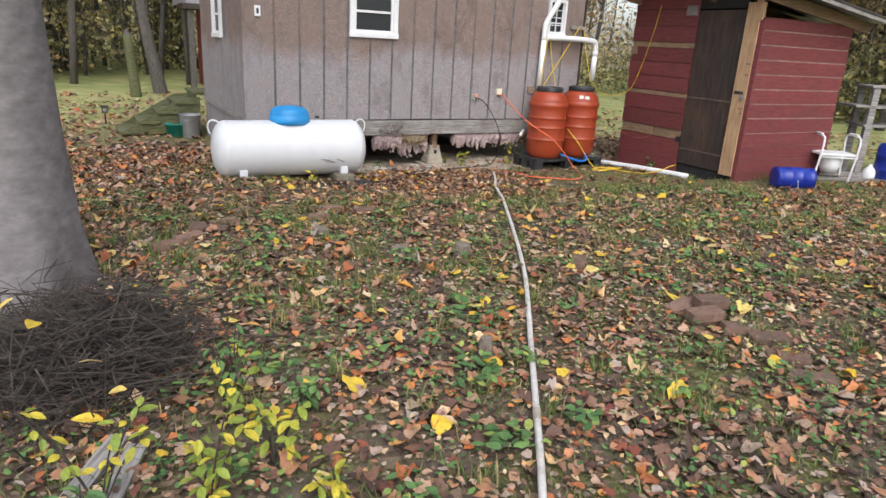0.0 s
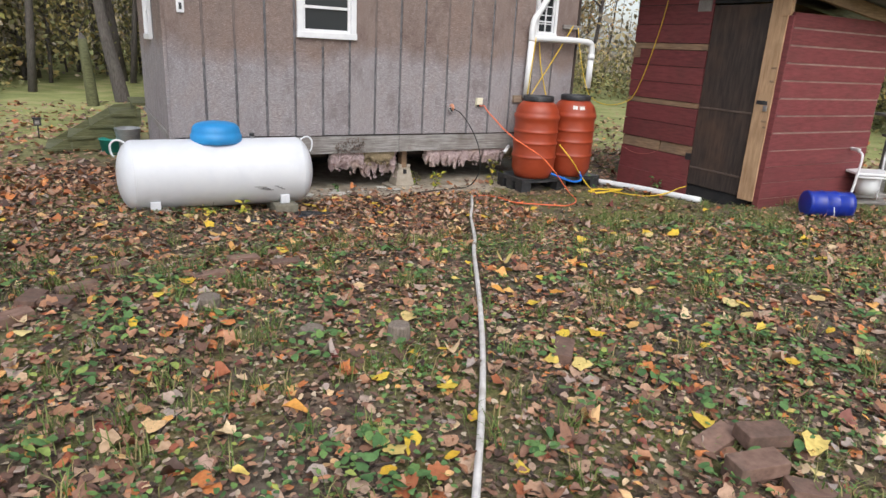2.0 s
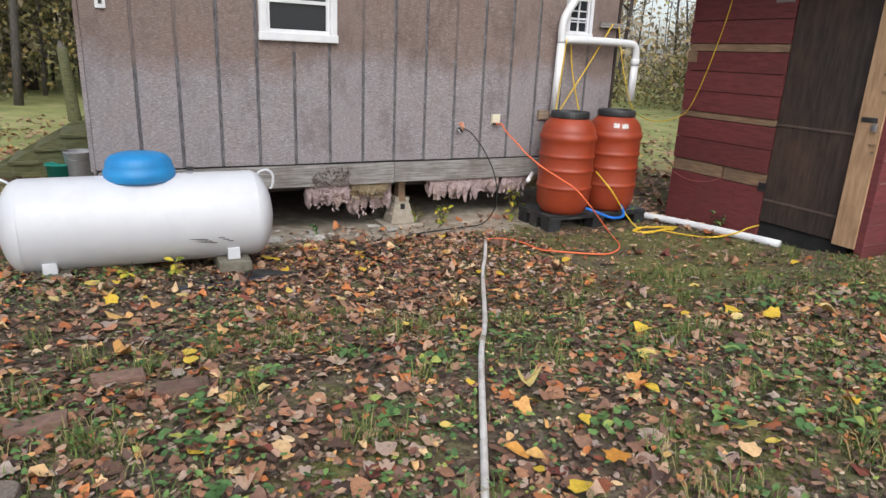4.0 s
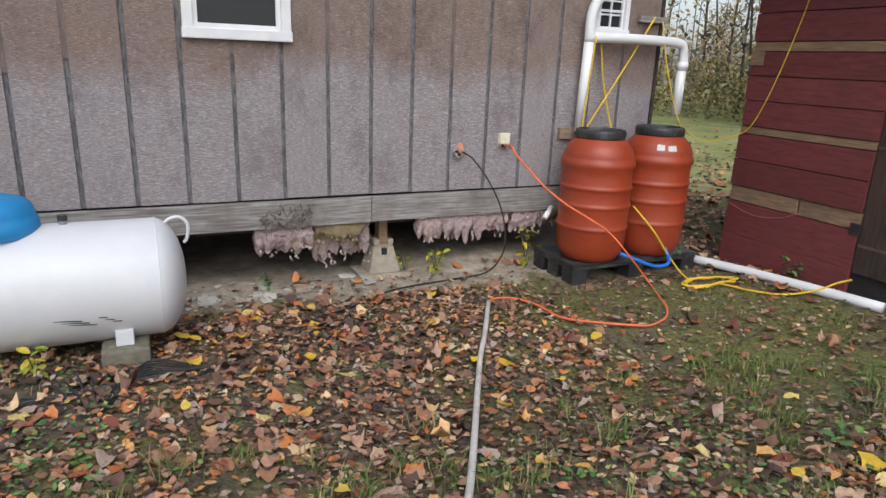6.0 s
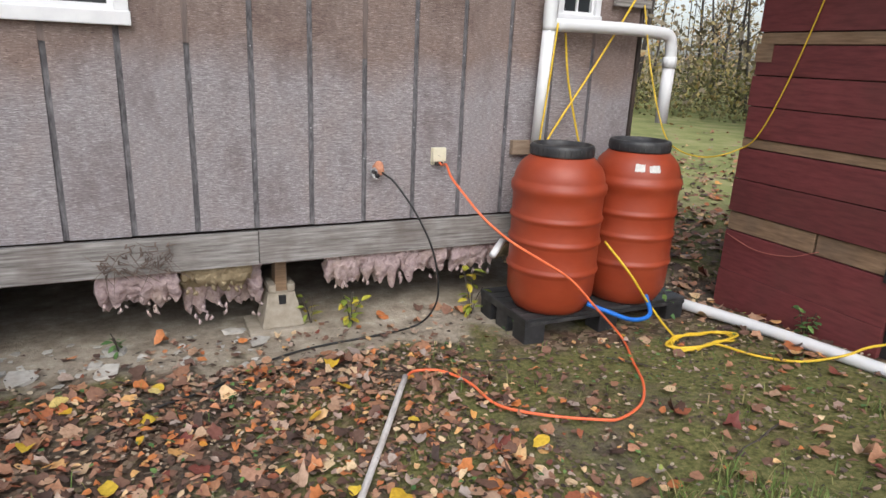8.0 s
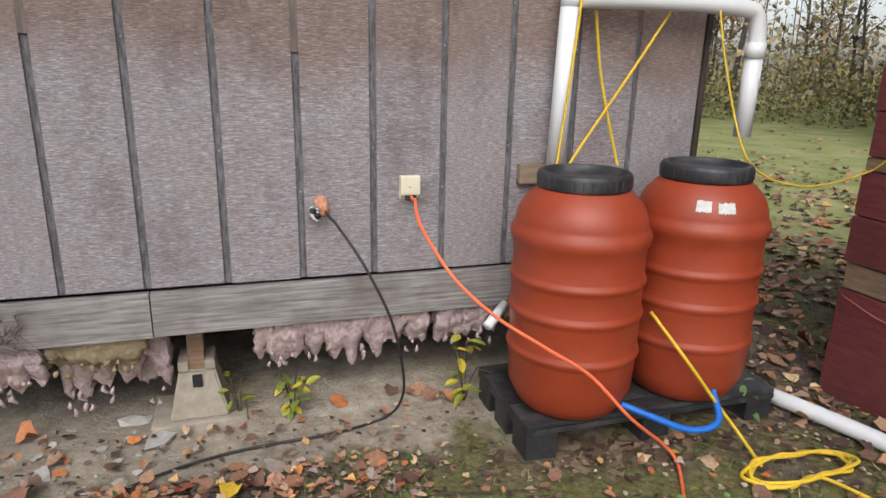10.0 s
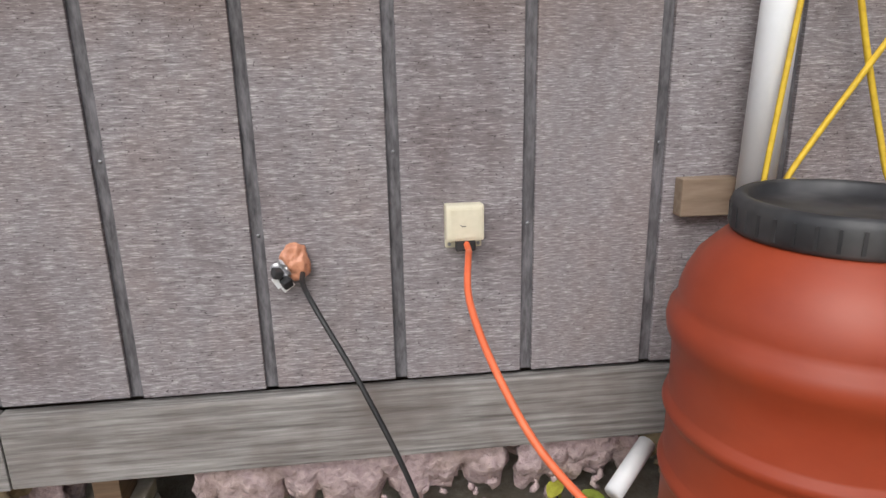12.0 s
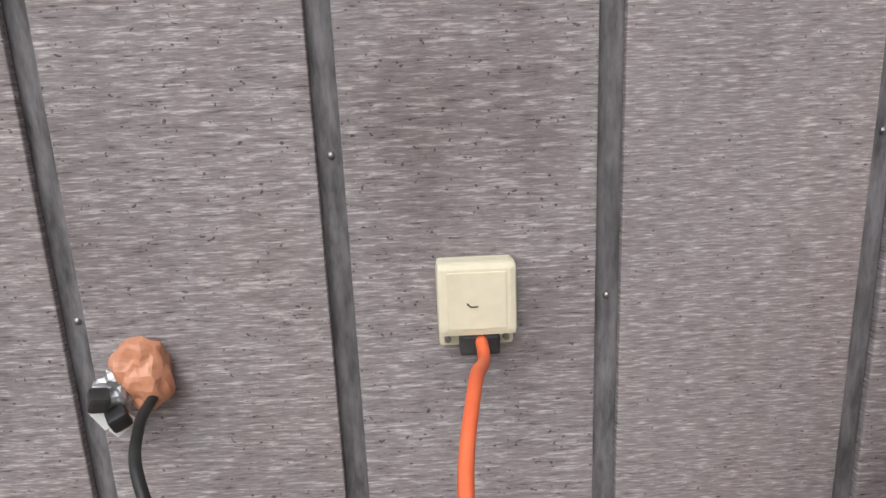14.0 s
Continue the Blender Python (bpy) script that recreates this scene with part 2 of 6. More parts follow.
YELLOW = surface("yellow_rope", (0.62, 0.4, 0.02), (0.8, 0.55, 0.04), 60, rough=0.6, bump=0.3, stain=(0.4, 0.26, 0.04), stain_amount=0.3)
BLUE_HOSE = surface("blue_hose", (0.01, 0.12, 0.5), (0.015, 0.18, 0.62), 30, rough=0.4, bump=0.05, stain_amount=0.1)
CREAM = surface("cream_cover_plastic", (0.68, 0.63, 0.47), (0.76, 0.71, 0.55), 40, rough=0.45, bump=0.03, stain=(0.45, 0.38, 0.24), stain_amount=0.15, stain_scale=14)
COPPER_TAPE = surface("peach_tape", (0.5, 0.2, 0.11), (0.68, 0.33, 0.2), 30, rough=0.4, bump=0.3, stain=(0.35, 0.14, 0.08), stain_amount=0.3, stain_scale=20)
FOIL = surface("crumpled_foil", (0.45, 0.45, 0.47), (0.75, 0.75, 0.77), 60, rough=0.3, metal=0.7, bump=0.6)
STEEL = surface("dull_steel", (0.3, 0.3, 0.31), (0.5, 0.5, 0.52), 30, rough=0.4, metal=0.9, bump=0.1)
GALV = surface("galvanised_sheet", (0.3, 0.31, 0.32), (0.45, 0.46, 0.47), 9, rough=0.45, metal=0.5, bump=0.1)
CONCRETE = surface("concrete", (0.29, 0.25, 0.195), (0.42, 0.37, 0.3), 22, rough=0.95, bump=0.5, stain=(0.22, 0.18, 0.13), stain_amount=0.5, stain_scale=6)
CHALK = surface("pale_rubble", (0.36, 0.34, 0.3), (0.54, 0.52, 0.48), 25, rough=0.95, bump=0.5, stain=(0.35, 0.3, 0.25), stain_amount=0.5, stain_scale=8, rand=0.2)
BRICK = surface("old_brick", (0.13, 0.075, 0.055), (0.23, 0.14, 0.105), 30, rough=0.95, bump=0.6, stain=(0.09, 0.07, 0.055), stain_amount=0.6, stain_scale=9, rand=0.25)
PINK = surface("pink_fibreglass", (0.33, 0.24, 0.245), (0.62, 0.49, 0.48), 38, rough=1.0, bump=0.9, dist=0.02, stain=(0.4, 0.3, 0.22), stain_amount=0.6, stain_scale=5)
TAN_FIBRE = surface("soiled_fibreglass", (0.22, 0.17, 0.1), (0.4, 0.32, 0.2), 16, rough=1.0, bump=0.9, dist=0.02, stain=(0.16, 0.12, 0.08), stain_amount=0.6, stain_scale=6)
BARK = surface("grey_bark", (0.05, 0.042, 0.038), (0.145, 0.125, 0.115), 9, (5, 5, 0.9), 0.95, bump=0.9, dist=0.02, stain=(0.1, 0.105, 0.085), stain_amount=0.5)
SMOOTH_BARK = surface("smooth_mauve_bark", (0.15, 0.135, 0.137), (0.27, 0.248, 0.25), 7, (1.5, 1.5, 3), 0.9, bump=0.5, dist=0.01, stain=(0.08, 0.068, 0.066), stain_amount=0.6, stain_scale=2.2)
TWIG = surface("dark_twig", (0.02, 0.016, 0.014), (0.09, 0.07, 0.058), 30, rough=0.9, bump=0.3)
CABLE_BLACK = surface("black_cable_jacket", (0.012, 0.012, 0.013), (0.03, 0.03, 0.03), 40, rough=0.5, bump=0.05)
TEAL = surface("teal_plastic", (0.01, 0.2, 0.16), (0.015, 0.27, 0.22), 10, rough=0.5, bump=0.05)
TIN_ROOF = surface("tin_roof", (0.22, 0.22, 0.23), (0.36, 0.36, 0.37), 8, rough=0.5, metal=0.6, bump=0.15, stain=(0.2, 0.12, 0.08), stain_amount=0.4)
# near-black colour that stands in for shade in gaps, slots and unlit spaces
SHADE_BLACK = surface("shade_black", (0.01, 0.01, 0.011), (0.025, 0.024, 0.025), 8, rough=0.9, bump=0.0)
BARN_GREY = surface("lilac_grey_boards", (0.24, 0.22, 0.25), (0.36, 0.34, 0.37), 6, (6, 6, 1), 0.9)
TAPE = surface("weathered_label_paper", (0.5, 0.49, 0.46), (0.68, 0.67, 0.65), 40, rough=0.7, bump=0.3, stain=(0.45, 0.3, 0.2), stain_amount=0.3, stain_scale=15)
# pale backdrop tones with the haze of distance mixed in
FOREST = surface("hazy_distant_forest", (0.22, 0.2, 0.16), (0.4, 0.35, 0.27), 1.5, (3, 3, 0.8), 1.0, bump=0.0, stain=(0.3, 0.22, 0.06), stain_amount=0.6, stain_scale=0.3)

gm, gnt, gb = start("window_glass", 0.06)
gb.inputs["Base Color"].default_value = (0.03, 0.033, 0.036, 1)
gb.inputs["Specular IOR Level"].default_value = 0.25
GLASS = gm

BROWN_LEAF = island_mat("brown_fallen_leaf", [(0.0, (0.062, 0.041, 0.034)), (0.2, (0.163, 0.094, 0.069)), (0.36, (0.275, 0.144, 0.094)), (0.5, (0.413, 0.206, 0.112)), (0.6, (0.475, 0.312, 0.213)), (0.68, (0.375, 0.312, 0.275)), (0.78, (0.625, 0.225, 0.069)), (0.88, (0.175, 0.050, 0.044)), (0.94, (0.725, 0.550, 0.338)), (1.0, (0.688, 0.350, 0.100))], 0.6)
YELLOW_LEAF = island_mat("yellow_fallen_leaf", [(0.0, (0.62, 0.38, 0.035)), (0.4, (0.7, 0.5, 0.06)), (0.7, (0.62, 0.5, 0.22)), (1.0, (0.6, 0.26, 0.04))], 0.55)
GRASS = island_mat("grass_blade", [(0.0, (0.068, 0.115, 0.027)), (0.4, (0.121, 0.189, 0.041)), (0.7, (0.189, 0.243, 0.068)), (0.85, (0.297, 0.257, 0.108)), (1.0, (0.405, 0.297, 0.149))], 0.6)
WEED = island_mat("weed_leaf", [(0.0, (0.055, 0.121, 0.039)), (0.5, (0.105, 0.204, 0.066)), (0.85, (0.165, 0.275, 0.077)), (1.0, (0.374, 0.396, 0.088))], 0.55)
SHRUB = island_mat("yellowing_shrub_leaf", [(0.0, (0.12, 0.2, 0.04)), (0.4, (0.28, 0.33, 0.05)), (0.75, (0.55, 0.45, 0.05)), (1.0, (0.62, 0.42, 0.04))], 0.55)
CROWN = island_mat("autumn_crown_leaf", [(0.0, (0.189, 0.169, 0.081)), (0.35, (0.324, 0.270, 0.135)), (0.6, (0.486, 0.365, 0.162)), (0.8, (0.594, 0.405, 0.162)), (1.0, (0.540, 0.270, 0.135))], 0.7)
OLIVE = island_mat("olive_crown_leaf", [(0.0, (0.109, 0.109, 0.051)), (0.5, (0.217, 0.210, 0.094)), (0.8, (0.377, 0.334, 0.145)), (1.0, (0.522, 0.406, 0.145))], 0.7)
RUST = surface("rusty_red_shed", (0.2, 0.03, 0.03), (0.3, 0.06, 0.05), 5, rough=0.8)
CRUMB = island_mat("leaf_crumb", [(0.0, (0.045, 0.036, 0.030)), (0.4, (0.120, 0.090, 0.068)), (0.75, (0.255, 0.180, 0.128)), (1.0, (0.540, 0.450, 0.330))], 0.8)
# leaf colours softened and paled to carry the haze of the wood
HAZE = island_mat("hazed_woodland_leaf", [(0.0, (0.224, 0.196, 0.140)), (0.35, (0.364, 0.308, 0.224)), (0.6, (0.476, 0.392, 0.252)), (0.8, (0.560, 0.462, 0.224)), (0.92, (0.616, 0.392, 0.196)), (1.0, (0.420, 0.448, 0.140))], 0.8)

# ---- mesh helpers ----


def done(name, bm, material, smooth=False):
    me = bpy.data.meshes.new(name)
    bm.to_mesh(me)
    bm.free()
    me.materials.append(material)
    if smooth:
        me.shade_smooth()
    return me


def part(name, bm, material, parent, label="", smooth=False):
    ob = new(name, done(name, bm, material, smooth) if isinstance(bm, bmesh.types.BMesh) else bm)
    ob.parent = parent
    return tagged(ob, label)


def thing(name, label, category, at=(0, 0, 0), group="", turn=0, kind=""):
    ob = new(name)
    ob.matrix_basis = pose(*at, 0, 0, turn)
    return tagged(ob, label, category, group, kind)


def solo(name, bm, material, label="", category="", group="", kind="", smooth=False, at=None):
    ob = new(name, done(name, bm, material, smooth))
    if at is not None:
        ob.matrix_basis = at
    return tagged(ob, label, category, group, kind)


def box(bm, lo, hi, bevel=0.0, m=None):
    size = [h - l for l, h in zip(lo, hi)]
    mid = [(h + l) / 2 for l, h in zip(lo, hi)]
    r = bmesh.ops.create_cube(bm, size=1.0, matrix=Matrix.Translation(mid) @ Matrix.Diagonal((*size, 1)))
    vs = r["verts"]
    if bevel:
        es = list({e for v in vs for e in v.link_edges})
        out = bmesh.ops.bevel(bm, geom=es, offset=bevel, segments=2, affect="EDGES", profile=0.6)
        vs = [v for v in bm.verts if v.is_valid and v in set(out["verts"])]
    if m is not None:
        bmesh.ops.transform(bm, matrix=m, verts=vs)
    return vs


def boxed(lo, hi, bevel=0.0):
    bm = bmesh.new()
    box(bm, lo, hi, bevel)
    return bm


def lathe(profile, n=40):
    """A turned shape from (radius, height) pairs, closed at both ends where the radius is zero."""
    bm = bmesh.new()
    rings = []
    for r, z in profile:
        if r < 1e-5:
            rings.append([bm.verts.new((0, 0, z))])
        else:
            rings.append([bm.verts.new((r * math.cos(2 * math.pi * i / n), r * math.sin(2 * math.pi * i / n), z)) for i in range(n)])
    for a, b in zip(rings, rings[1:]):
        for i in range(n):
            j = (i + 1) % n
            if len(a) == 1 and len(b) == 1:
                continue
            if len(a) == 1:
                bm.faces.new((a[0], b[j], b[i]))
            elif len(b) == 1:
                bm.faces.new((a[i], a[j], b[0]))
            else:
                bm.faces.new((a[i], a[j], b[j], b[i]))
    bmesh.ops.recalc_face_normals(bm, faces=bm.faces)
    return bm


def spline(pts, steps=8):
    pts = [Vector(p) for p in pts]
    if len(pts) < 3:
        return pts
    out = []
    ext = [2 * pts[0] - pts[1]] + pts + [2 * pts[-1] - pts[-2]]
    for i in range(1, len(ext) - 2):
        p0, p1, p2, p3 = ext[i - 1:i + 3]
        for k in range(steps):
            t = k / steps
            out.append(0.5 * (2 * p1 + (p2 - p0) * t + (2 * p0 - 5 * p1 + 4 * p2 - p3) * t * t + (3 * p1 - p0 - 3 * p2 + p3) * t ** 3))
    out.append(pts[-1])
    return out


def tube(bm, pts, r, n=8, caps=True):
    """A round tube along points; r is a number or a radius at each point."""
    pts = [Vector(p) for p in pts]
    rad = [r] * len(pts) if isinstance(r, (int, float)) else r
    side = None
    rings = []
    for i, p in enumerate(pts):
        d = (pts[min(i + 1, len(pts) - 1)] - pts[max(i - 1, 0)]).normalized()
        if side is None:
            side = d.orthogonal().normalized()
        side = (side - d * side.dot(d)).normalized()
        up = d.cross(side)
        rings.append([bm.verts.new(p + rad[i] * (math.cos(2 * math.pi * k / n) * side + math.sin(2 * math.pi * k / n) * up)) for k in range(n)])
    for a, b in zip(rings, rings[1:]):
        for k in range(n):
            bm.faces.new((a[k], a[(k + 1) % n], b[(k + 1) % n], b[k]))
    if caps:
        bm.faces.new(rings[0][::-1])
        bm.faces.new(rings[-1])


def tubed(pts, r, n=8):
    bm = bmesh.new()
    tube(bm, pts, r, n)
    return bm


def step(a, b, v):
    t = np.clip((v - a) / (b - a), 0, 1)
    return t * t * (3 - 2 * t)


def lie(x, y):
    """The height of the ground: a level yard that drops towards the cabin, a little higher at the tank."""
    x, y = np.asarray(x, float), np.asarray(y, float)
    z = -0.265 - 0.20 * step(4.0, 5.6, y) - 0.04 * step(5.6, 7.2, y)
    dx = x - 4.6
    z = z + np.where(dx < 0, 0.015, 0.006 * (1 - step(5.5, 6.8, y))) * np.minimum(dx * dx, 10) * step(3, 6, y) * (1 - step(7.2, 8.6, y))
    z = z - 0.10 * step(6.2, 7.4, x) * (1 - step(4.4, 5.0, y)) * step(2, 3.6, y)
    z = z + 0.05 * step(7.3, 7.7, y) * step(4.2, 5.0, x) * (1 - step(8.5, 9.5, y))
    z = z + 0.012 * np.sin(3.1 * x + 1.3 * y) * np.sin(2.3 * y - 0.7 * x) + 0.008 * np.sin(7.3 * x - 2.1 * y) * np.sin(6.1 * y + 1.7 * x)
    return z


def gz(x, y):
    return float(lie(x, y))


def raw_mesh(name, verts, faces, material):
    me = bpy.data.meshes.new(name)
    me.from_pydata(verts, [], faces)
    me.materials.append(material)
    me.update()
    return me


# ---- the ground ----
def axis(lo, hi, fine, far):
    a = list(np.arange(lo, hi + 1e-6, fine))
    s, left, right = fine, [lo], [hi]
    while right[-1] < far:
        s *= 1.35
        left.append(left[-1] - s)
        right.append(right[-1] + s)
    return left[:0:-1] + a + right[1:]


gx, gy = axis(-2.0, 10.0, 0.09, 900), axis(-1.5, 11.5, 0.09, 900)
GXX, GYY = np.meshgrid(gx, gy)
gv = np.stack([GXX, GYY, lie(GXX, GYY)], -1).reshape(-1, 3)
w = len(gx)
gf = [(j * w + i, j * w + i + 1, (j + 1) * w + i + 1, (j + 1) * w + i) for j in range(len(gy) - 1) for i in range(w - 1)]
ground = tagged(new("ground", raw_mesh("ground", gv.tolist(), gf, GROUND)), "sloping yard of soil, moss and leaf litter", "ground", kind="structure")
ground.data.shade_smooth()

# ---- the cabin ----
WALL_Y, LEFT_X, RIGHT_X, BACK_Y, SILL, EAVE = 7.42, 1.83, 6.77, 10.68, 0.16, 2.75


def groove_x(k):
    return 3.068 + 0.3048 * (k - 1)


WIN = (3.092, 3.742, 1.195, 2.06)
WIN2 = (6.11, 6.43, 1.36, 1.85)


def wall_with_holes(x0, x1, z0, z1, y0, y1, holes, bm):
    xs = sorted({x0, x1, *[h[0] for h in holes], *[h[1] for h in holes]})
    zs = sorted({z0, z1, *[h[2] for h in holes], *[h[3] for h in holes]})
    for a, b in zip(xs, xs[1:]):
        for c, d in zip(zs, zs[1:]):
            if not any(h[0] <= a and b <= h[1] and h[2] <= c and d <= h[3] for h in holes):
                box(bm, (a, y0, c), (b, y1, d))


bm = bmesh.new()
wall_with_holes(LEFT_X, RIGHT_X, SILL, EAVE, WALL_Y + 0.006, WALL_Y + 0.12, [WIN, WIN2], bm)
front = solo("wall_front", bm, GROOVE, "cabin wall of weathered mauve-grey grooved siding", "wall", kind="structure")
bm = boxed((LEFT_X + 0.006, WALL_Y + 0.12, SILL), (LEFT_X + 0.12, BACK_Y, EAVE))
left_wall = solo("wall_left", bm, GROOVE, "side wall of the cabin in greyed siding", "wall", kind="structure")
bm = boxed((RIGHT_X - 0.12, WALL_Y + 0.12, SILL), (RIGHT_X, BACK_Y, EAVE))
solo("wall_right", bm, SIDING, "far side wall of the cabin in greyed siding", "wall", kind="structure")
bm = boxed((LEFT_X + 0.12, BACK_Y - 0.12, SILL), (RIGHT_X - 0.12, BACK_Y, EAVE))
solo("wall_back", bm, SIDING, "back wall of the cabin in greyed siding", "wall", kind="structure")
bm = boxed((LEFT_X + 0.12, WALL_Y + 0.12, SILL - 0.12), (RIGHT_X - 0.12, BACK_Y - 0.12, SILL + 0.02))
solo("floor", bm, DARK_WOOD, "timber floor deck of the cabin", "floor", kind="structure")
bm = bmesh.new()
for s in (-1, 1):
    y0, y1 = (WALL_Y - 0.3, (WALL_Y + BACK_Y) / 2) if s < 0 else ((WALL_Y + BACK_Y) / 2, BACK_Y + 0.3)
    z0, z1 = (EAVE - 0.1, EAVE + 1.0) if s < 0 else (EAVE + 1.0, EAVE - 0.1)
    vs = [bm.verts.new(p) for x in (LEFT_X - 0.3, RIGHT_X + 0.3) for p in ((x, y0, z0), (x, y1, z1), (x, y1, z1 + 0.05), (x, y0, z0 + 0.05))]
    for q in ((0, 1, 2, 3), (7, 6, 5, 4), (0, 4, 5, 1), (1, 5, 6, 2), (2, 6, 7, 3), (3, 7, 4, 0)):
        bm.faces.new([vs[i] for i in q])
for x in (LEFT_X + 0.03, RIGHT_X - 0.03):
    vs = [bm.verts.new(p) for p in ((x, WALL_Y, EAVE), (x, BACK_Y, EAVE), (x, (WALL_Y + BACK_Y) / 2, EAVE + 0.95))]
    bm.faces.new(vs)
solo("roof", bm, TIN_ROOF, "tin gable roof of the cabin", "roof", kind="structure")

# siding boards between the grooves; strips paint some grooves' fainter shading above waist height
FAINT_FROM = {-3: 1.0, -2: 0.95, -1: 1.04, 2: 1.1, 4: 1.12, 7: 1.08, 12: 1.2}
edges = [LEFT_X] + [groove_x(k) for k in range(-2, 13)] + [RIGHT_X]
rng = random.Random(4)
for a, b in zip(edges, edges[1:]):
    g = 0.0142
    lo, hi = a + (g if a > LEFT_X else -0.012), b - (g if b < RIGHT_X else 0)
    bm = bmesh.new()
    cuts = [h for h in (WIN, WIN2) if h[0] < hi and h[1] > lo]
    z0 = SILL + rng.uniform(-0.002, 0.004)
    if cuts:
        wall_with_holes(lo, hi, z0, EAVE, WALL_Y - 0.006, WALL_Y + 0.006, [(max(lo, c[0]), min(hi, c[1]), c[2], c[3]) for c in cuts], bm)
    else:
        box(bm, (lo, WALL_Y - 0.006, z0), (hi, WALL_Y + 0.006, EAVE), 0.003)
    part("board", bm, SIDING, front)
for k, z0 in FAINT_FROM.items():
    x = groove_x(k)
    if x > LEFT_X + 0.05:
        z1 = WIN[2] if WIN[0] < x < WIN[1] else EAVE
        part("groove_filler", boxed((x - 0.014, WALL_Y - 0.0045, z0), (x + 0.014, WALL_Y + 0.006, z1)), SHADE_GROOVE, front)
# nail heads in the grooves
bmn = bmesh.new()
bmesh.ops.create_uvsphere(bmn, u_segments=8, v_segments=5, radius=0.0042, matrix=Matrix.Diagonal((1, 0.6, 1, 1)))
NAIL = done("nail", bmn, STEEL, True)
for k in range(5, 12):
    for z in ((0.705, 1.3) if k % 2 == 0 else (0.53, 1.12)):
        ob = part("nail", NAIL, None, front)
        ob.location = (groove_x(k) + 0.001, WALL_Y + 0.004, z)

ys = [WALL_Y + 0.01 + 0.305 * i for i in range(12)]
ys[-1] = BACK_Y
SWIN = (8.9, 9.5, 1.09, 1.95)
for a, b in zip(ys, ys[1:]):
    bm = bmesh.new()
    z_cut = [(0.16, EAVE)]
    if b > SWIN[0] and a < SWIN[1]:
        z_cut = [(0.16, SWIN[2]), (SWIN[3], EAVE)]
    for c, d in z_cut:
        box(bm, (LEFT_X - 0.006, a + 0.011, c), (LEFT_X + 0.006, b - 0.011, d))
    part("board", bm, SIDING, left_wall)
bm = boxed((LEFT_X - 0.045, WALL_Y - 0.014, 0.15), (LEFT_X - 0.0125, WALL_Y + 0.09, EAVE), 0.004)
solo("trim", bm, SIDING, "greyed corner board of the cabin", "trim", kind="structure")
bm = boxed((RIGHT_X + 0.002, WALL_Y - 0.02, 0.15), (RIGHT_X + 0.03, WALL_Y + 0.09, EAVE), 0.004)
solo("trim", bm, DARK_WOOD, "dark corner board of the cabin", "trim", kind="structure")
bm = boxed((LEFT_X + 0.01, WALL_Y + 0.2, -0.75), (LEFT_X + 0.03, BACK_Y, 0.148))
solo("skirting_panel", bm, SIDING, "dull brown skirting panel under the side wall", "skirting", kind="structure")
bm = bmesh.new()
box(bm, (LEFT_X - 0.03, WALL_Y - 0.005, 0.1), (LEFT_X - 0.008, BACK_Y, 0.158), 0.004)
solo("trim", bm, GREY_WOOD, "pale sill strip under the side wall", "trim", kind="structure")

# rim boards under the siding
for a, b, dz in ((LEFT_X, 4.288, 0.0), (4.292, RIGHT_X, 0.003)):
    bm = boxed((a, WALL_Y - 0.022, -0.045 + dz), (b, WALL_Y + 0.02, SILL - 0.015), 0.004)
    solo("rim_board", bm, GREY_WOOD, "grey weathered rim board under the siding", "board", "rim boards of the cabin", kind="structure")
bm = bmesh.new()
for x in np.arange(2.2, 6.8, 0.42):
    box(bm, (x, WALL_Y + 0.05, -0.06), (x + 0.04, BACK_Y - 0.2, 0.03))
box(bm, (LEFT_X + 0.05, 7.62, -0.12), (RIGHT_X, 7.72, 0.03))
solo("floor_joist", bm, DARK_WOOD, "dark floor joists over the crawl space", "joist", kind="structure")
# added sheet, its black colour gives the shade deep under the cabin
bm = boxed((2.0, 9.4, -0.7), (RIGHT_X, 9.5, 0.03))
solo("crawl_space_wall", bm, SHADE_BLACK, "near-black sheet for the shade deep in the crawl space", "wall", kind="structure")


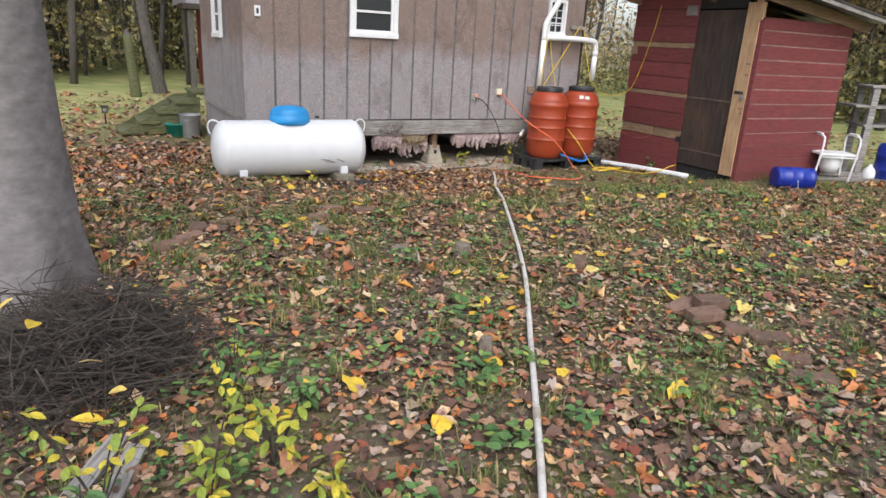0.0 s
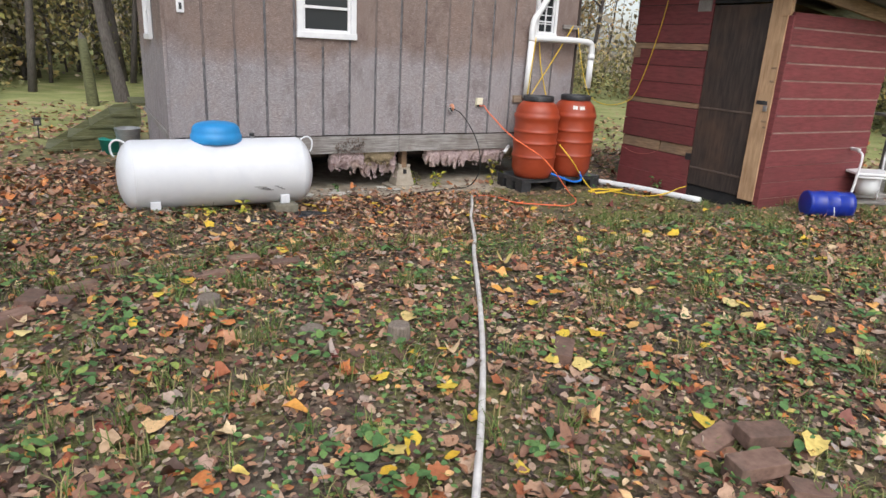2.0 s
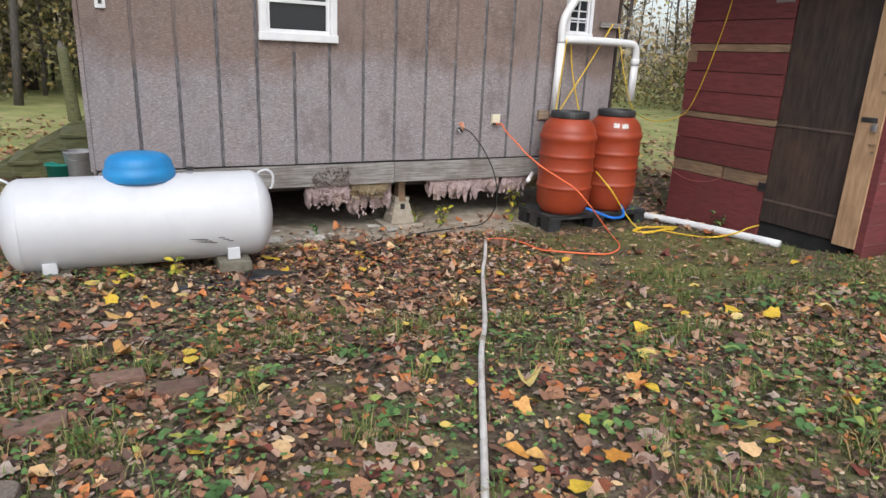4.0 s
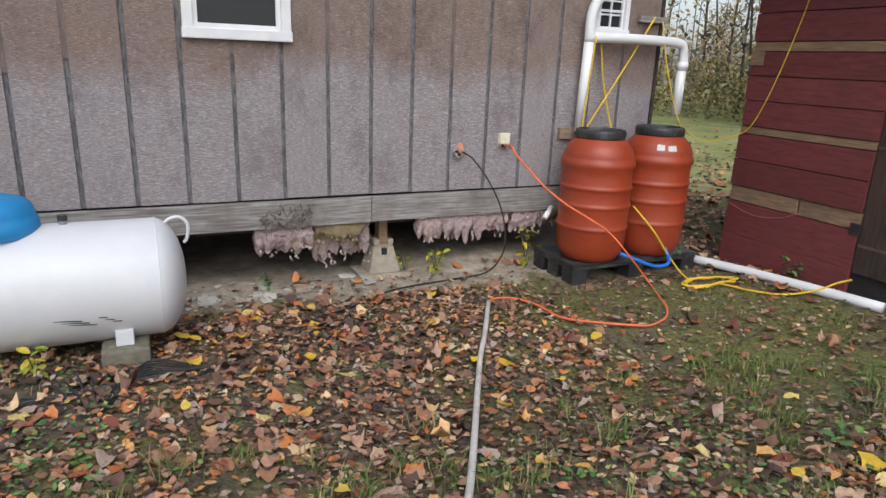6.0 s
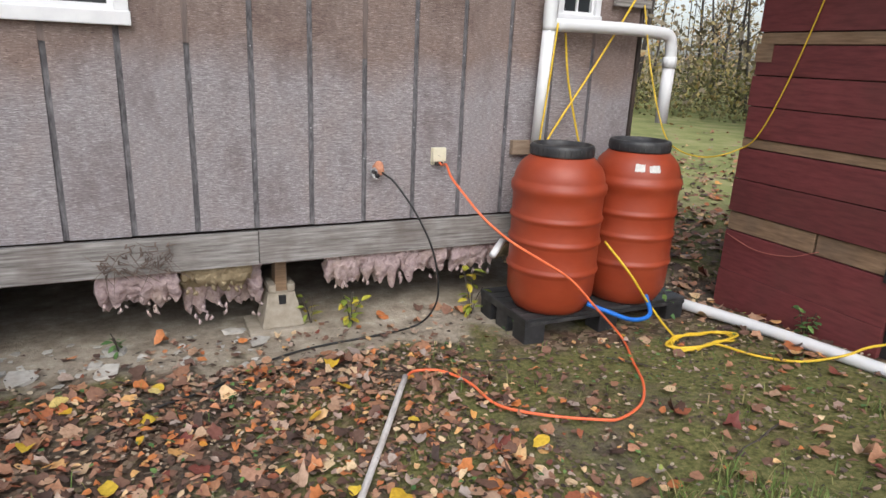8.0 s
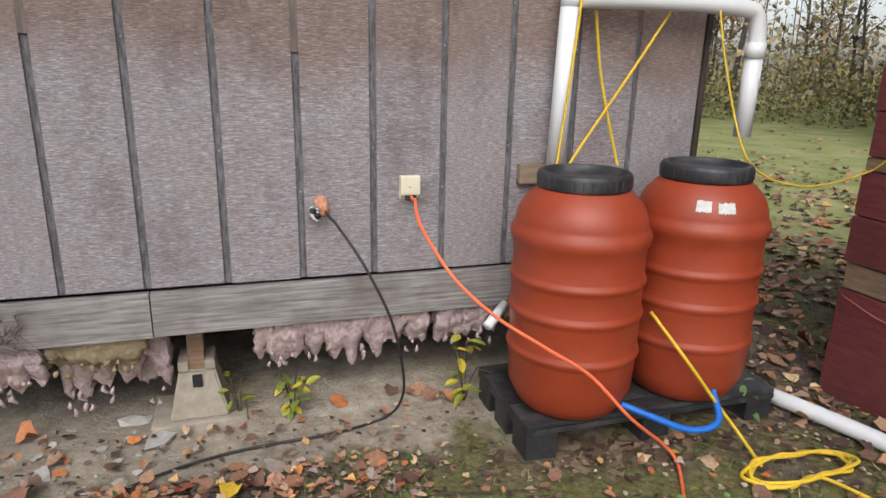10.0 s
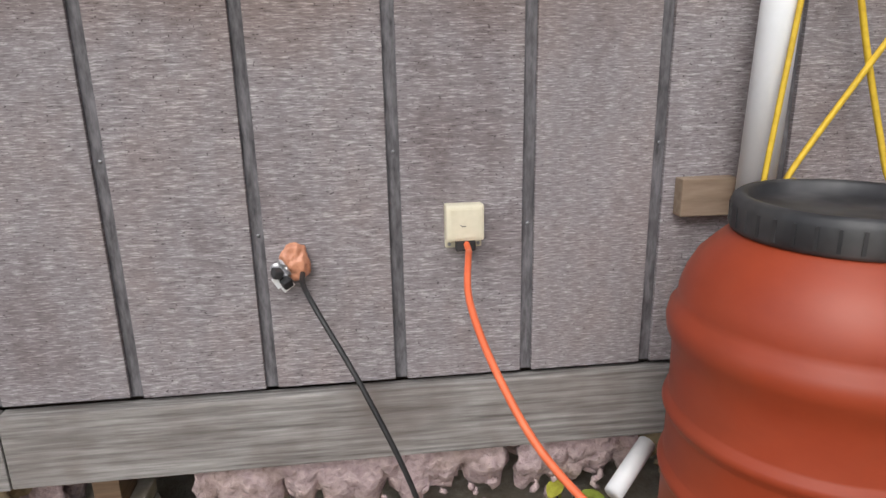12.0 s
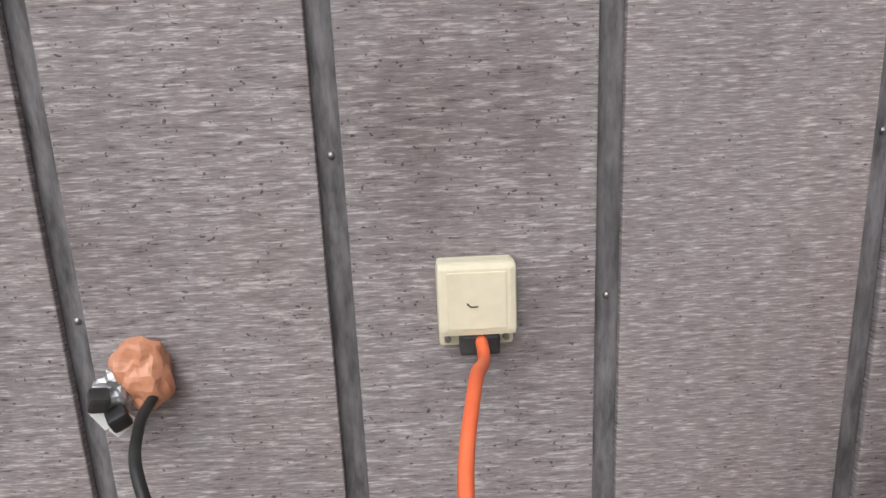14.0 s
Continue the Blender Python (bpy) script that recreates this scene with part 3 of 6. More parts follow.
def window(name, x0, x1, z0, z1, fr, grid, label):
    w = thing(name, label, "window", ((x0 + x1) / 2, WALL_Y, z0), kind="structure")
    hw, h = (x1 - x0) / 2, z1 - z0
    for nm, lo, hi in (("frame_side", (-hw, -0.035, 0), (-hw + fr, 0.06, h)), ("frame_side", (hw - fr, -0.035, 0), (hw, 0.06, h)),
                       ("frame_head", (-hw + fr, -0.035, h - fr), (hw - fr, 0.06, h)), ("window_sill", (-hw - 0.006, -0.045, -0.012), (hw + 0.006, 0.06, fr * 0.85))):
        part(nm, boxed(lo, hi, 0.006), WHITE_VINYL, w)
    i, s = fr, fr * 0.45
    part("sash", (lambda b: (box(b, (-hw + i, -0.01, fr * 0.85), (-hw + i + s, 0.03, h - i)), box(b, (hw - i - s, -0.01, fr * 0.85), (hw - i, 0.03, h - i)),
                             box(b, (-hw + i + s, -0.012, fr * 0.85), (hw - i - s, 0.03, fr * 0.85 + s)), box(b, (-hw + i + s, -0.012, h * 0.33), (hw - i - s, 0.03, h * 0.33 + s)), b)[-1])(bmesh.new()), WHITE_VINYL, w)
    part("pane", boxed((-hw + i + s, 0.012, fr), (hw - i - s, 0.018, h - i)), GLASS, w, "dark window glass")
    if grid:
        for k in range(1, grid[0]):
            x = -hw + i + (2 * (hw - i)) * k / grid[0]
            part("muntin", boxed((x - 0.006, -0.004, fr), (x + 0.006, 0.011, h - i)), WHITE_VINYL, w)
        for k in range(1, grid[1]):
            z = fr + (h - i - fr) * k / grid[1]
            part("muntin", boxed((-hw + i, -0.003, z - 0.006), (hw - i, 0.0115, z + 0.006)), WHITE_VINYL, w)
    # near-black sheet puts the unlit room's darkness into colour
    part("back_shade", boxed((-hw + 0.01, 0.065, 0.0), (hw - 0.01, 0.1, h)), SHADE_BLACK, w, "near-black sheet in place of the unlit room behind the glass")
    return w


window("window_1", *WIN, 0.062, None, "white vinyl window with dark glass in the cabin wall")
window("window_2", *WIN2, 0.04, (2, 4), "small white window with a grid of panes")
w3 = window("window_3", 0, 0.6, 0, 0.86, 0.06, None, "white side window of the cabin")
w3.matrix_basis = pose(LEFT_X, 9.2, 1.09, 0, 0, -90)

# ---- things on the cabin wall ----
o = thing("outlet_box", "cream weatherproof outlet cover with an orange cord plugged in", "outlet", (5.353, WALL_Y - 0.006, 0.52))
part("base_plate", boxed((-0.042, -0.014, -0.034), (0.042, -0.0005, 0.068), 0.004), CREAM, o)
part("cover", boxed((-0.043, -0.042, -0.013), (0.0435, -0.0142, 0.07), 0.007), CREAM, o)
part("cover_panel", boxed((-0.032, -0.0432, -0.004), (0.032, -0.0415, 0.06), 0.0008), CREAM, o)
part("plug", boxed((-0.02, -0.036, -0.038), (0.025, -0.0142, -0.0135), 0.004), BLACK_PLASTIC, o, "black plug body")
for sx in (-0.034, 0.035):
    b = bmesh.new()
    bmesh.ops.create_cone(b, cap_ends=True, segments=12, radius1=0.0042, radius2=0.0036, depth=0.004, matrix=pose(sx * 0.96, -0.0155, -0.025, 90))
    part("screw", b, STEEL, o)
b = tubed([(-0.011, -0.0436, 0.026), (-0.007, -0.0438, 0.022), (0.001, -0.0436, 0.022)], 0.0009, 5)
part("mark", b, BLACK_PLASTIC, o, "small dark scuff")

tp = thing("taped_cable_stub", "cable stub wrapped in peach tape and foil", "cable stub", (4.975, WALL_Y - 0.006, 0.472))
b = bmesh.new()
bmesh.ops.create_icosphere(b, subdivisions=4, radius=0.034)
for v in b.verts:
    p = v.co.copy()
    n = noise.noise(p * 38) * 0.009 + noise.noise(p * 90) * 0.004
    v.co = Vector((p.x * 0.95 + 0.004, p.y * 0.75 - 0.02, p.z * 1.2 + 0.004)) + p.normalized() * n
part("tape_wrap", b, COPPER_TAPE, tp)
for dx, dz, rr in ((-0.014, -0.044, -35), (-0.036, -0.034, 60)):
    b = bmesh.new()
    box(b, (-0.014, -0.0015, -0.007), (0.014, 0.0015, 0.007), 0.001, pose(dx, -0.05, dz, 10, rr, 12))
    part("tape_flap", b, WHITE_PLASTIC, tp, "white tape flap")
b = bmesh.new()
bmesh.ops.create_icosphere(b, subdivisions=3, radius=0.026)
for v in b.verts:
    p = v.co.copy()
    v.co = Vector((p.x * 0.9 - 0.026, p.y * 0.5 - 0.03, p.z * 0.95 - 0.014)) + p.normalized() * (noise.noise(p * 70) * 0.012)
part("foil", b, FOIL, tp, "crumpled silver foil")
for dx, dz, r in ((-0.035, -0.012, 14), (-0.017, -0.034, -20)):
    b = bmesh.new()
    box(b, (-0.011, -0.012, -0.01), (0.011, 0.012, 0.01), 0.005, pose(dx, -0.052, dz, 15, r, 30))
    part("black_fitting", b, BLACK_PLASTIC, tp)

g = gz
pts = spline([(4.992, 7.385, 0.455), (4.998, 7.320, 0.445), (5.028, 7.250, 0.412), (5.118, 7.165, 0.263), (5.208, 7.110, 0.054), (5.257, 7.110, -0.175), (5.267, 7.180, -0.345)]
             + [(x_, y_, gz(x_, y_) + 0.013) for x_, y_ in ((5.215, 7.291), (4.967, 7.223), (4.556, 7.218), (4.251, 7.096), (3.971, 6.893), (3.644, 6.717), (3.377, 6.498))])
solo("black_cable", tubed(pts, 0.006), CABLE_BLACK, "thin black cable hanging from the wall to the ground", "cable", smooth=True)
pts = spline([(5.357, 7.385, 0.50), (5.356, 7.34, 0.492), (5.340, 7.250, 0.509), (5.324, 7.135, 0.454), (5.350, 6.990, 0.370), (5.411, 6.880, 0.270), (5.535, 6.790, 0.157), (5.694, 6.710, 0.056), (5.860, 6.660, -0.053), (6.012, 6.600, -0.219)]
             + [(x_, y_, gz(x_, y_) + 0.03) for x_, y_ in ((6.276, 6.651), (6.113, 6.362), (5.970, 6.119), (5.818, 5.960), (5.634, 5.882), (5.520, 5.899), (5.297, 6.022), (5.156, 6.189), (5.131, 6.432), (5.055, 6.606), (4.937, 6.665), (4.867, 6.623))])
solo("extension_cord", tubed(pts, 0.007, 10), ORANGE, "orange extension cord draped from the outlet over the ground", "cord", smooth=True)

pv = thing("conduit_pipe", "thin pale plastic conduit lying across the leaves", "pipe")
line = [(0.85, 0.1), (1.32, 0.757), (1.587, 1.157), (1.92, 1.662), (2.446, 2.46), (2.9, 3.22), (3.44, 4.2), (3.78, 4.75), (4.363, 5.786), (4.567, 6.111), (4.86, 6.61)]
pts = spline([(x, y, gz(x, y) + 0.04) for x, y in line], 6)
part("pipe", tubed(pts, 0.0145, 10), surface("dull_white_pipe", (0.52, 0.49, 0.46), (0.68, 0.65, 0.62), 20, rough=0.6, bump=0.15, stain=(0.25, 0.2, 0.15), stain_amount=0.6, stain_scale=7), pv, smooth=True)
for i in (12, 38):
    part("coupling", tubed([pts[i] - (pts[i + 1] - pts[i]).normalized() * 0.04, pts[i] + (pts[i + 1] - pts[i]).normalized() * 0.04], 0.017, 12), CONCRETE, pv)

solo("wood_block", boxed((5.853, WALL_Y - 0.046, 0.538), (5.987, WALL_Y - 0.008, 0.626), 0.003), surface("tan_block_wood", (0.22, 0.15, 0.1), (0.36, 0.27, 0.19), 6, (1, 8, 8), 0.85, bump=0.3), "small tan wood block screwed to the siding", "block")
solo("wood_block", boxed((6.53, WALL_Y - 0.05, 1.462), (6.82, WALL_Y - 0.022, 1.512), 0.003), GREY_WOOD, "grey strip of wood nailed across the corner", "block")
b = thing("wall_vent", "small white wall fixture with a dark slot", "fixture", (1.964, WALL_Y - 0.006, 1.41))
part("plate", boxed((-0.035, -0.02, -0.06), (0.035, -0.0005, 0.06), 0.006), WHITE_VINYL, b)
part("slot", boxed((-0.013, -0.024, -0.03), (0.013, -0.0203, 0.03), 0.001), BLACK_PLASTIC, b)

# downspout and its side arm
ds = thing("downspout", "white plastic downspout pipe with a side arm to the rain barrels", "pipe", (6.02, 7.33, 0))
R = 0.04
part("lower_pipe", tubed([(-0.02, 0, 0.60), (0.0, 0, 1.285)], R, 20), WHITE_PLASTIC, ds, smooth=True)
part("upper_pipe", tubed(spline([(0, 0, 1.2852), (0.0, 0, 1.45), (0.03, 0.0, 1.56), (0.16, -0.02, 1.78), (0.2, -0.02, 1.95), (0.2, -0.02, 2.7)], 6), R, 20), WHITE_PLASTIC, ds, smooth=True)
part("side_arm", tubed(spline([(0.03, -0.012, 1.32), (0.3, -0.015, 1.325), (0.6, -0.02, 1.325), (0.86, -0.02, 1.315), (0.93, -0.02, 1.29), (0.955, -0.02, 1.21), (0.955, -0.02, 1.1)], 6), R * 0.96, 20), WHITE_PLASTIC, ds, smooth=True)
part("spout", tubed([(0.955, -0.02, 1.13), (0.95, -0.02, 0.74)], R * 1.0, 20), WHITE_PLASTIC, ds, smooth=True)
part("collar", tubed([(0.955, -0.02, 1.1), (0.955, -0.02, 1.17)], R * 1.14, 20), WHITE_PLASTIC, ds, smooth=True)

# yellow ropes and wires
solo("yellow_rope", tubed(spline([(6.67, 7.36, 1.505), (6.4, 7.345, 1.1), (6.084, 7.32, 0.66), (6.06, 7.28, 0.63)], 6), 0.007), YELLOW, "yellow rope stretched across the siding", "rope", "yellow ropes", smooth=True)
solo("yellow_rope", tubed(spline([(6.16, 7.36, 1.28), (6.21, 7.355, 1.0), (6.29, 7.32, 0.68), (6.3, 7.3, 0.62)], 6), 0.007), YELLOW, "yellow rope hanging over the rain barrel", "rope", "yellow ropes", smooth=True)
solo("yellow_rope", tubed(spline([(6.05, 7.285, 1.33), (6.02, 7.28, 1.0), (5.975, 7.26, 0.66), (5.97, 7.25, 0.6)], 6), 0.006), YELLOW, "yellow rope tied along the downspout", "rope", "yellow ropes", smooth=True)
solo("yellow_rope", tubed(spline([(6.75, 7.36, 1.48), (6.72, 7.2, 1.1), (6.72, 7.02, 0.735), (6.853, 7.0, 0.605), (7.109, 7.0, 0.552), (7.38, 7.0, 0.593), (7.405, 6.88, 0.704), (7.41, 6.742, 1.034), (7.42, 6.607, 1.52), (7.42, 6.54, 1.85)], 8), 0.0045), YELLOW, "yellow rope sagging from the cabin to the red shed", "rope", "yellow ropes", smooth=True)

# ---- crawl space: pier, insulation, rubble ----
px, py = 4.43, 7.6
pz = gz(px, py) - 0.03
pier = thing("pier_block", "tan concrete pier block on a pad under the rim", "pier", (px, py, pz))


def frustum(r0, r1, z0, z1, d0, d1, bevel=0.008):
    b = bmesh.new()
    v = box(b, (-1, -1, 0), (1, 1, 1))
    for q in v:
        t = q.co.z
        q.co = Vector((q.co.x * (r0 + (r1 - r0) * t), q.co.y * (d0 + (d1 - d0) * t), z0 + (z1 - z0) * t))
    bmesh.ops.bevel(b, geom=list(b.edges), offset=bevel, segments=2, affect="EDGES")
    return b


part("pad", boxed((-0.2, -0.15, 0), (0.2, 0.15, 0.055), 0.01), CONCRETE, pier)
part("body", frustum(0.125, 0.075, 0.055, 0.27, 0.12, 0.075), CONCRETE, pier)
# no recess is cut: a near-black block paints its inner shade
part("slot", boxed((-0.02, -0.1, 0.2), (0.02, -0.07, 0.25)), SHADE_BLACK, pier)
for sx in (-1, 1):
    part("ear", boxed((sx * 0.055 - 0.022, -0.078, 0.2705), (sx * 0.055 + 0.022, 0.07, 0.315), 0.006), CONCRETE, pier)
part("post", boxed((-0.033, -0.06, 0.2702), (0.033, 0.05, 0.5)), RAW_WOOD, pier, "short wooden post")


def batt(x0, x1, depth, material, seed, label):
    """A sagging piece of insulation with a ragged lower edge."""
    b = bmesh.new()
    nx, nz = max(6, int((x1 - x0) / 0.01)), 20
    r = random.Random(seed)
    for layer, y0 in ((0, 7.46 + (0.1 if depth > 0.28 else 0)), (1, 7.53 + (0.1 if depth > 0.28 else 0))):
        grid = []
        for i in range(nx + 1):
            x = x0 + (x1 - x0) * i / nx
            d = depth * (0.8 + 0.5 * noise.noise(Vector((x * 7, seed, layer * 3))) + 0.35 * noise.noise(Vector((x * 24, seed, 5 + layer))) + 0.1 * noise.noise(Vector((x * 60, seed, 2))))
            end = min(1.0, 6 * min(i, nx - i) / nx + 0.8)
            d *= end
            col = []
            for k in range(nz + 1):
                t = k / nz
                z = -0.035 - d * t
                bulge = 0.025 * math.sin(math.pi * min(1, t * 1.1)) + 0.018 * noise.noise(Vector((x * 14, z * 20, seed))) + 0.012 * noise.noise(Vector((x * 50, z * 40, seed)))
                col.append(b.verts.new((x + 0.015 * noise.noise(Vector((x * 20, z * 26, seed + 9))), y0 - bulge + 0.03 * t, z)))
            grid.append(col)
        for i in range(nx):
            for k in range(nz):
                b.faces.new((grid[i][k], grid[i + 1][k], grid[i + 1][k + 1], grid[i][k + 1]))
    for _ in range(int((x1 - x0) * 30)):
        x = r.uniform(x0 + 0.02, x1 - 0.02)
        l, wd = r.uniform(0.015, 0.05), r.uniform(0.0015, 0.005)
        top = -0.035 - depth * r.uniform(0.6, 0.95)
        tube(b, [(x, 7.45, top), (x + r.uniform(-0.01, 0.01), 7.445, top - l * 0.5), (x + r.uniform(-0.02, 0.02), 7.45, top - l)], [wd, wd * 0.8, 0.002], 6)
    ob = solo("insulation_batt", b, material, label, "insulation", "insulation under the cabin", smooth=True)
    ob.modifiers.new("thick", "SOLIDIFY").thickness = 0.012


batt(3.47, 3.87, 0.24, PINK, 3, "pink fibreglass insulation hanging under the cabin")
batt(3.88, 4.25, 0.17, TAN_FIBRE, 7, "soiled tan insulation under the cabin")
batt(3.9, 4.32, 0.33, PINK, 8, "pink insulation slumped behind the pier")
batt(4.68, 5.18, 0.22, PINK, 11, "ragged pink insulation hanging under the rim board")
batt(5.17, 5.46, 0.2, PINK, 15, "torn pink insulation hanging under the rim board")
batt(5.5, 5.82, 0.2, PINK, 19, "grey-pink insulation beside the rain barrel")
batt(5.85, 6.4, 0.16, TAN_FIBRE, 23, "dull insulation behind the rain barrel")
batt(2.6, 2.85, 0.3, TAN_FIBRE, 27, "dark insulation in the crawl space")

rng = random.Random(12)
for i in range(60):
    x = rng.uniform(2.85, 4.3)
    y = rng.uniform(7.1, 7.62)
    b = bmesh.new()
    bmesh.ops.create_icosphere(b, subdivisions=1, radius=1)
    s = rng.uniform(0.008, 0.03) * (3.2 if i < 10 else 1)
    for v in b.verts:
        v.co = Vector((v.co.x * s * rng.uniform(0.5, 1.6), v.co.y * s * rng.uniform(0.5, 1.3), max(-0.3, min(0.25, v.co.z)) * s * 0.6))
    solo("rubble_piece", b, CHALK, "flat pale chunk of broken rubble in the dirt", "rubble", "rubble along the cabin", at=pose(x, y, gz(x, y) + 0.006, rng.uniform(-8, 8), rng.uniform(-8, 8), rng.uniform(0, 360)))

# ---- rain barrels on a pallet ----
PX0, PX1, PY0, PY1 = 5.70, 6.93, 6.83, 7.385
PZ = gz(6.2, 6.9)
PTOP = -0.342
pal = thing("pallet", "black plastic pallet under the rain barrels", "pallet", (0, 0, 0))
for y in np.linspace(PY0, PY1 - 0.09, 6):
    part("deck_slat", boxed((PX0, y, PTOP - 0.022), (PX1, y + 0.09, PTOP), 0.004), BLACK_PLASTIC, pal)
for x in (PX0 + 0.002, (PX0 + PX1) / 2 - 0.07, PX1 - 0.142):
    for y in (PY0 + 0.002, (PY0 + PY1) / 2 - 0.07, PY1 - 0.142):
        part("foot", boxed((x, y, PZ - 0.01), (x + 0.14, y + 0.14, PTOP - 0.0225), 0.006), BLACK_PLASTIC, pal)
part("side_rail", boxed((PX0 - 0.004, PY0 - 0.004, PTOP - 0.05), (PX0 + 0.02, PY1, PTOP - 0.003), 0.003), BLACK_PLASTIC, pal)
part("side_rail", boxed((PX0 + 0.021, PY0 - 0.004, PTOP - 0.048), (PX1, PY0 + 0.02, PTOP - 0.0235), 0.003), BLACK_PLASTIC, pal)

BR = 0.267
BASE = PTOP + 0.001


def hoop(z, h=0.02, d=0.011):
    """A rounded rib at height z of the wall."""
    return [(BR, z - h * 1.3), (BR + d * 0.15, z - h), (BR + d * 0.75, z - h * 0.45), (BR + d, z), (BR + d * 0.75, z + h * 0.45), (BR + d * 0.15, z + h), (BR, z + h * 1.3)]


prof = [(0, 0), (0.19, 0), (0.215, 0.01), (0.235, 0.045), (BR - 0.006, 0.10)]
for z in (0.262, 0.43, 0.565):
    prof += hoop(z)
prof += [(BR, 0.66), (BR + 0.002, 0.695), (BR + 0.013, 0.715), (BR + 0.016, 0.737), (BR + 0.012, 0.757), (BR, 0.772), (BR - 0.003, 0.787), (BR - 0.004, 0.8), (BR - 0.014, 0.83), (BR - 0.03, 0.86), (0.213, 0.885), (0.192, 0.905), (0.18, 0.915), (0.172, 0.92), (0.172, 0.935)]
b1 = thing("rain_barrel", "terracotta plastic rain barrel with black screw lid, cord draped past it", "barrel", (5.97, 7.01, BASE), "rain barrels")
b1.scale = (1, 1, 1.018)
part("body", lathe(prof, 64), TERRACOTTA, b1, smooth=True)
lid = part("lid", lathe([(0.17, 0.915), (0.184, 0.916), (0.187, 0.923), (0.187, 0.962), (0.183, 0.974), (0.176, 0.979), (0.166, 0.979), (0.16, 0.974), (0.156, 0.958), (0, 0.954)], 64), BLACK_PLASTIC, b1, "black ribbed screw lid", True)
for i in range(36):
    a = 2 * math.pi * i / 36
    bmr = bmesh.new()
    box(bmr, (-0.003, -0.0015, 0.925), (0.003, 0.002, 0.962), 0, Matrix.Rotation(a, 4, "Z") @ Matrix.Translation((0, -0.187, 0)))
    part("lid_rib", bmr, BLACK_PLASTIC, lid)
b2 = copy_thing(b1, pose(6.545, 7.01, BASE, 0, 0, 40) @ Matrix.Diagonal((1, 1, 1.018, 1)))
tagged(b2, "terracotta plastic rain barrel with torn pale label scraps under the lid")


def barrel_patch(barrel, ang0, ang1, z0, z1, seed, material):
    b = bmesh.new()
    n, m = 10, 6
    grid = []
    for i in range(n + 1):
        col = []
        for k in range(m + 1):
            a = radians(ang0 + (ang1 - ang0) * i / n)
            z = z0 + (z1 - z0) * k / m
            edge = 0.008 * noise.noise(Vector((i * 0.9, k * 0.9, seed)))
            rr = np.interp(z, [0.757, 0.772, 0.787, 0.8, 0.83, 0.86, 0.885, 0.905], [BR + 0.012, BR, BR - 0.003, BR - 0.004, BR - 0.014, BR - 0.03, 0.213, 0.192]) + 0.003
            col.append(b.verts.new((rr * math.cos(a + edge), rr * math.sin(a + edge), z + edge)))
        grid.append(col)
    for i in range(n):
        for k in range(m):
            b.faces.new((grid[i][k], grid[i + 1][k], grid[i + 1][k + 1], grid[i][k + 1]))
    part("label_scrap", b, material, barrel, "torn pale label scrap", True)


tb = (lambda a: a - 40)
barrel_patch(b2, tb(226), tb(239), 0.822, 0.862, 2, TAPE)
barrel_patch(b2, tb(245), tb(260), 0.82, 0.858, 6, TAPE)

hose = thing("blue_hose", "short bright blue hose joining the rain barrels", "hose")
part("hose", tubed(spline([(6.09, 6.78, BASE + 0.07), (6.2, 6.72, BASE + 0.03), (6.35, 6.66, BASE - 0.02), (6.48, 6.66, BASE + 0.0), (6.53, 6.78, BASE + 0.09)], 8), 0.014, 10), BLUE_HOSE, hose, smooth=True)
solo("plastic_tag", boxed((5.68, 7.2, -0.04), (5.74, 7.204, -0.005), 0.001), WHITE_PLASTIC, "white plastic pipe end beside the barrel", "pipe")
bpy.data.objects["plastic_tag"].name = "pipe_stub"
bpy.data.objects["pipe_stub"].data = done("pipe_stub", tubed([(5.66, 7.2, -0.055), (5.78, 7.3, 0.0)], 0.022, 14), WHITE_PLASTIC, True)

# drain pipe along the shed and the coil of yellow cord
dp = thing("drain_pipe", "white plastic drain pipe lying along the shed", "pipe")
z0, z1 = gz(7.02, 6.98) + 0.04, gz(7.31, 5.5) + 0.04
part("pipe", tubed(spline([(7.02, 6.98, z0), (7.13, 6.57, gz(7.13, 6.57) + 0.045), (7.21, 6.12, gz(7.21, 6.12) + 0.045), (7.31, 5.5, z1)], 4), 0.037, 18), WHITE_PLASTIC, dp, smooth=True)
part("valve_body", boxed((6.94, 6.96, z0 - 0.05), (7.03, 7.06, z0 + 0.06), 0.012), BLACK_PLASTIC, dp, "black valve fitting")
part("valve_handle", tubed([(6.96, 6.99, z0 + 0.06), (6.9, 6.9, z0 + 0.09)], 0.009), BLACK_PLASTIC, dp)
rng = random.Random(3)
cp = [(6.27, 6.9, BASE + 0.41), (6.36, 6.74, BASE + 0.24), (6.5, 6.72, BASE + 0.06), (6.6, 6.66, gz(6.6, 6.66) + 0.06), (6.57, 6.5, gz(6.57, 6.5) + 0.02)]
for i in range(26):
    a = i * 0.85
    r = 0.15 + 0.06 * math.sin(i * 1.7)
    x, y = 6.7 + 0.02 * math.sin(i) + r * 1.25 * math.cos(a + 2.4), 6.43 + r * 0.8 * math.sin(a + 2.4)
    cp.append((x, y, gz(x, y) + 0.024 + 0.006 * (i % 4)))
for x, y, dz in ((6.81, 6.13, 0.02), (7.0, 6.0, 0.02), (7.2, 5.9, 0.06), (7.29, 5.84, 0.11), (7.36, 5.78, 0.14)):
    cp.append((x, y, gz(x, y) + dz))
solo("rope_coil", tubed(spline(cp, 6), 0.0075, 8), YELLOW, "tangled coil of yellow rope on mossy ground", "rope", smooth=True)

# ---- propane tank ----
TX, TY, TZ, TR = 2.115, 6.63, -0.052, 0.31
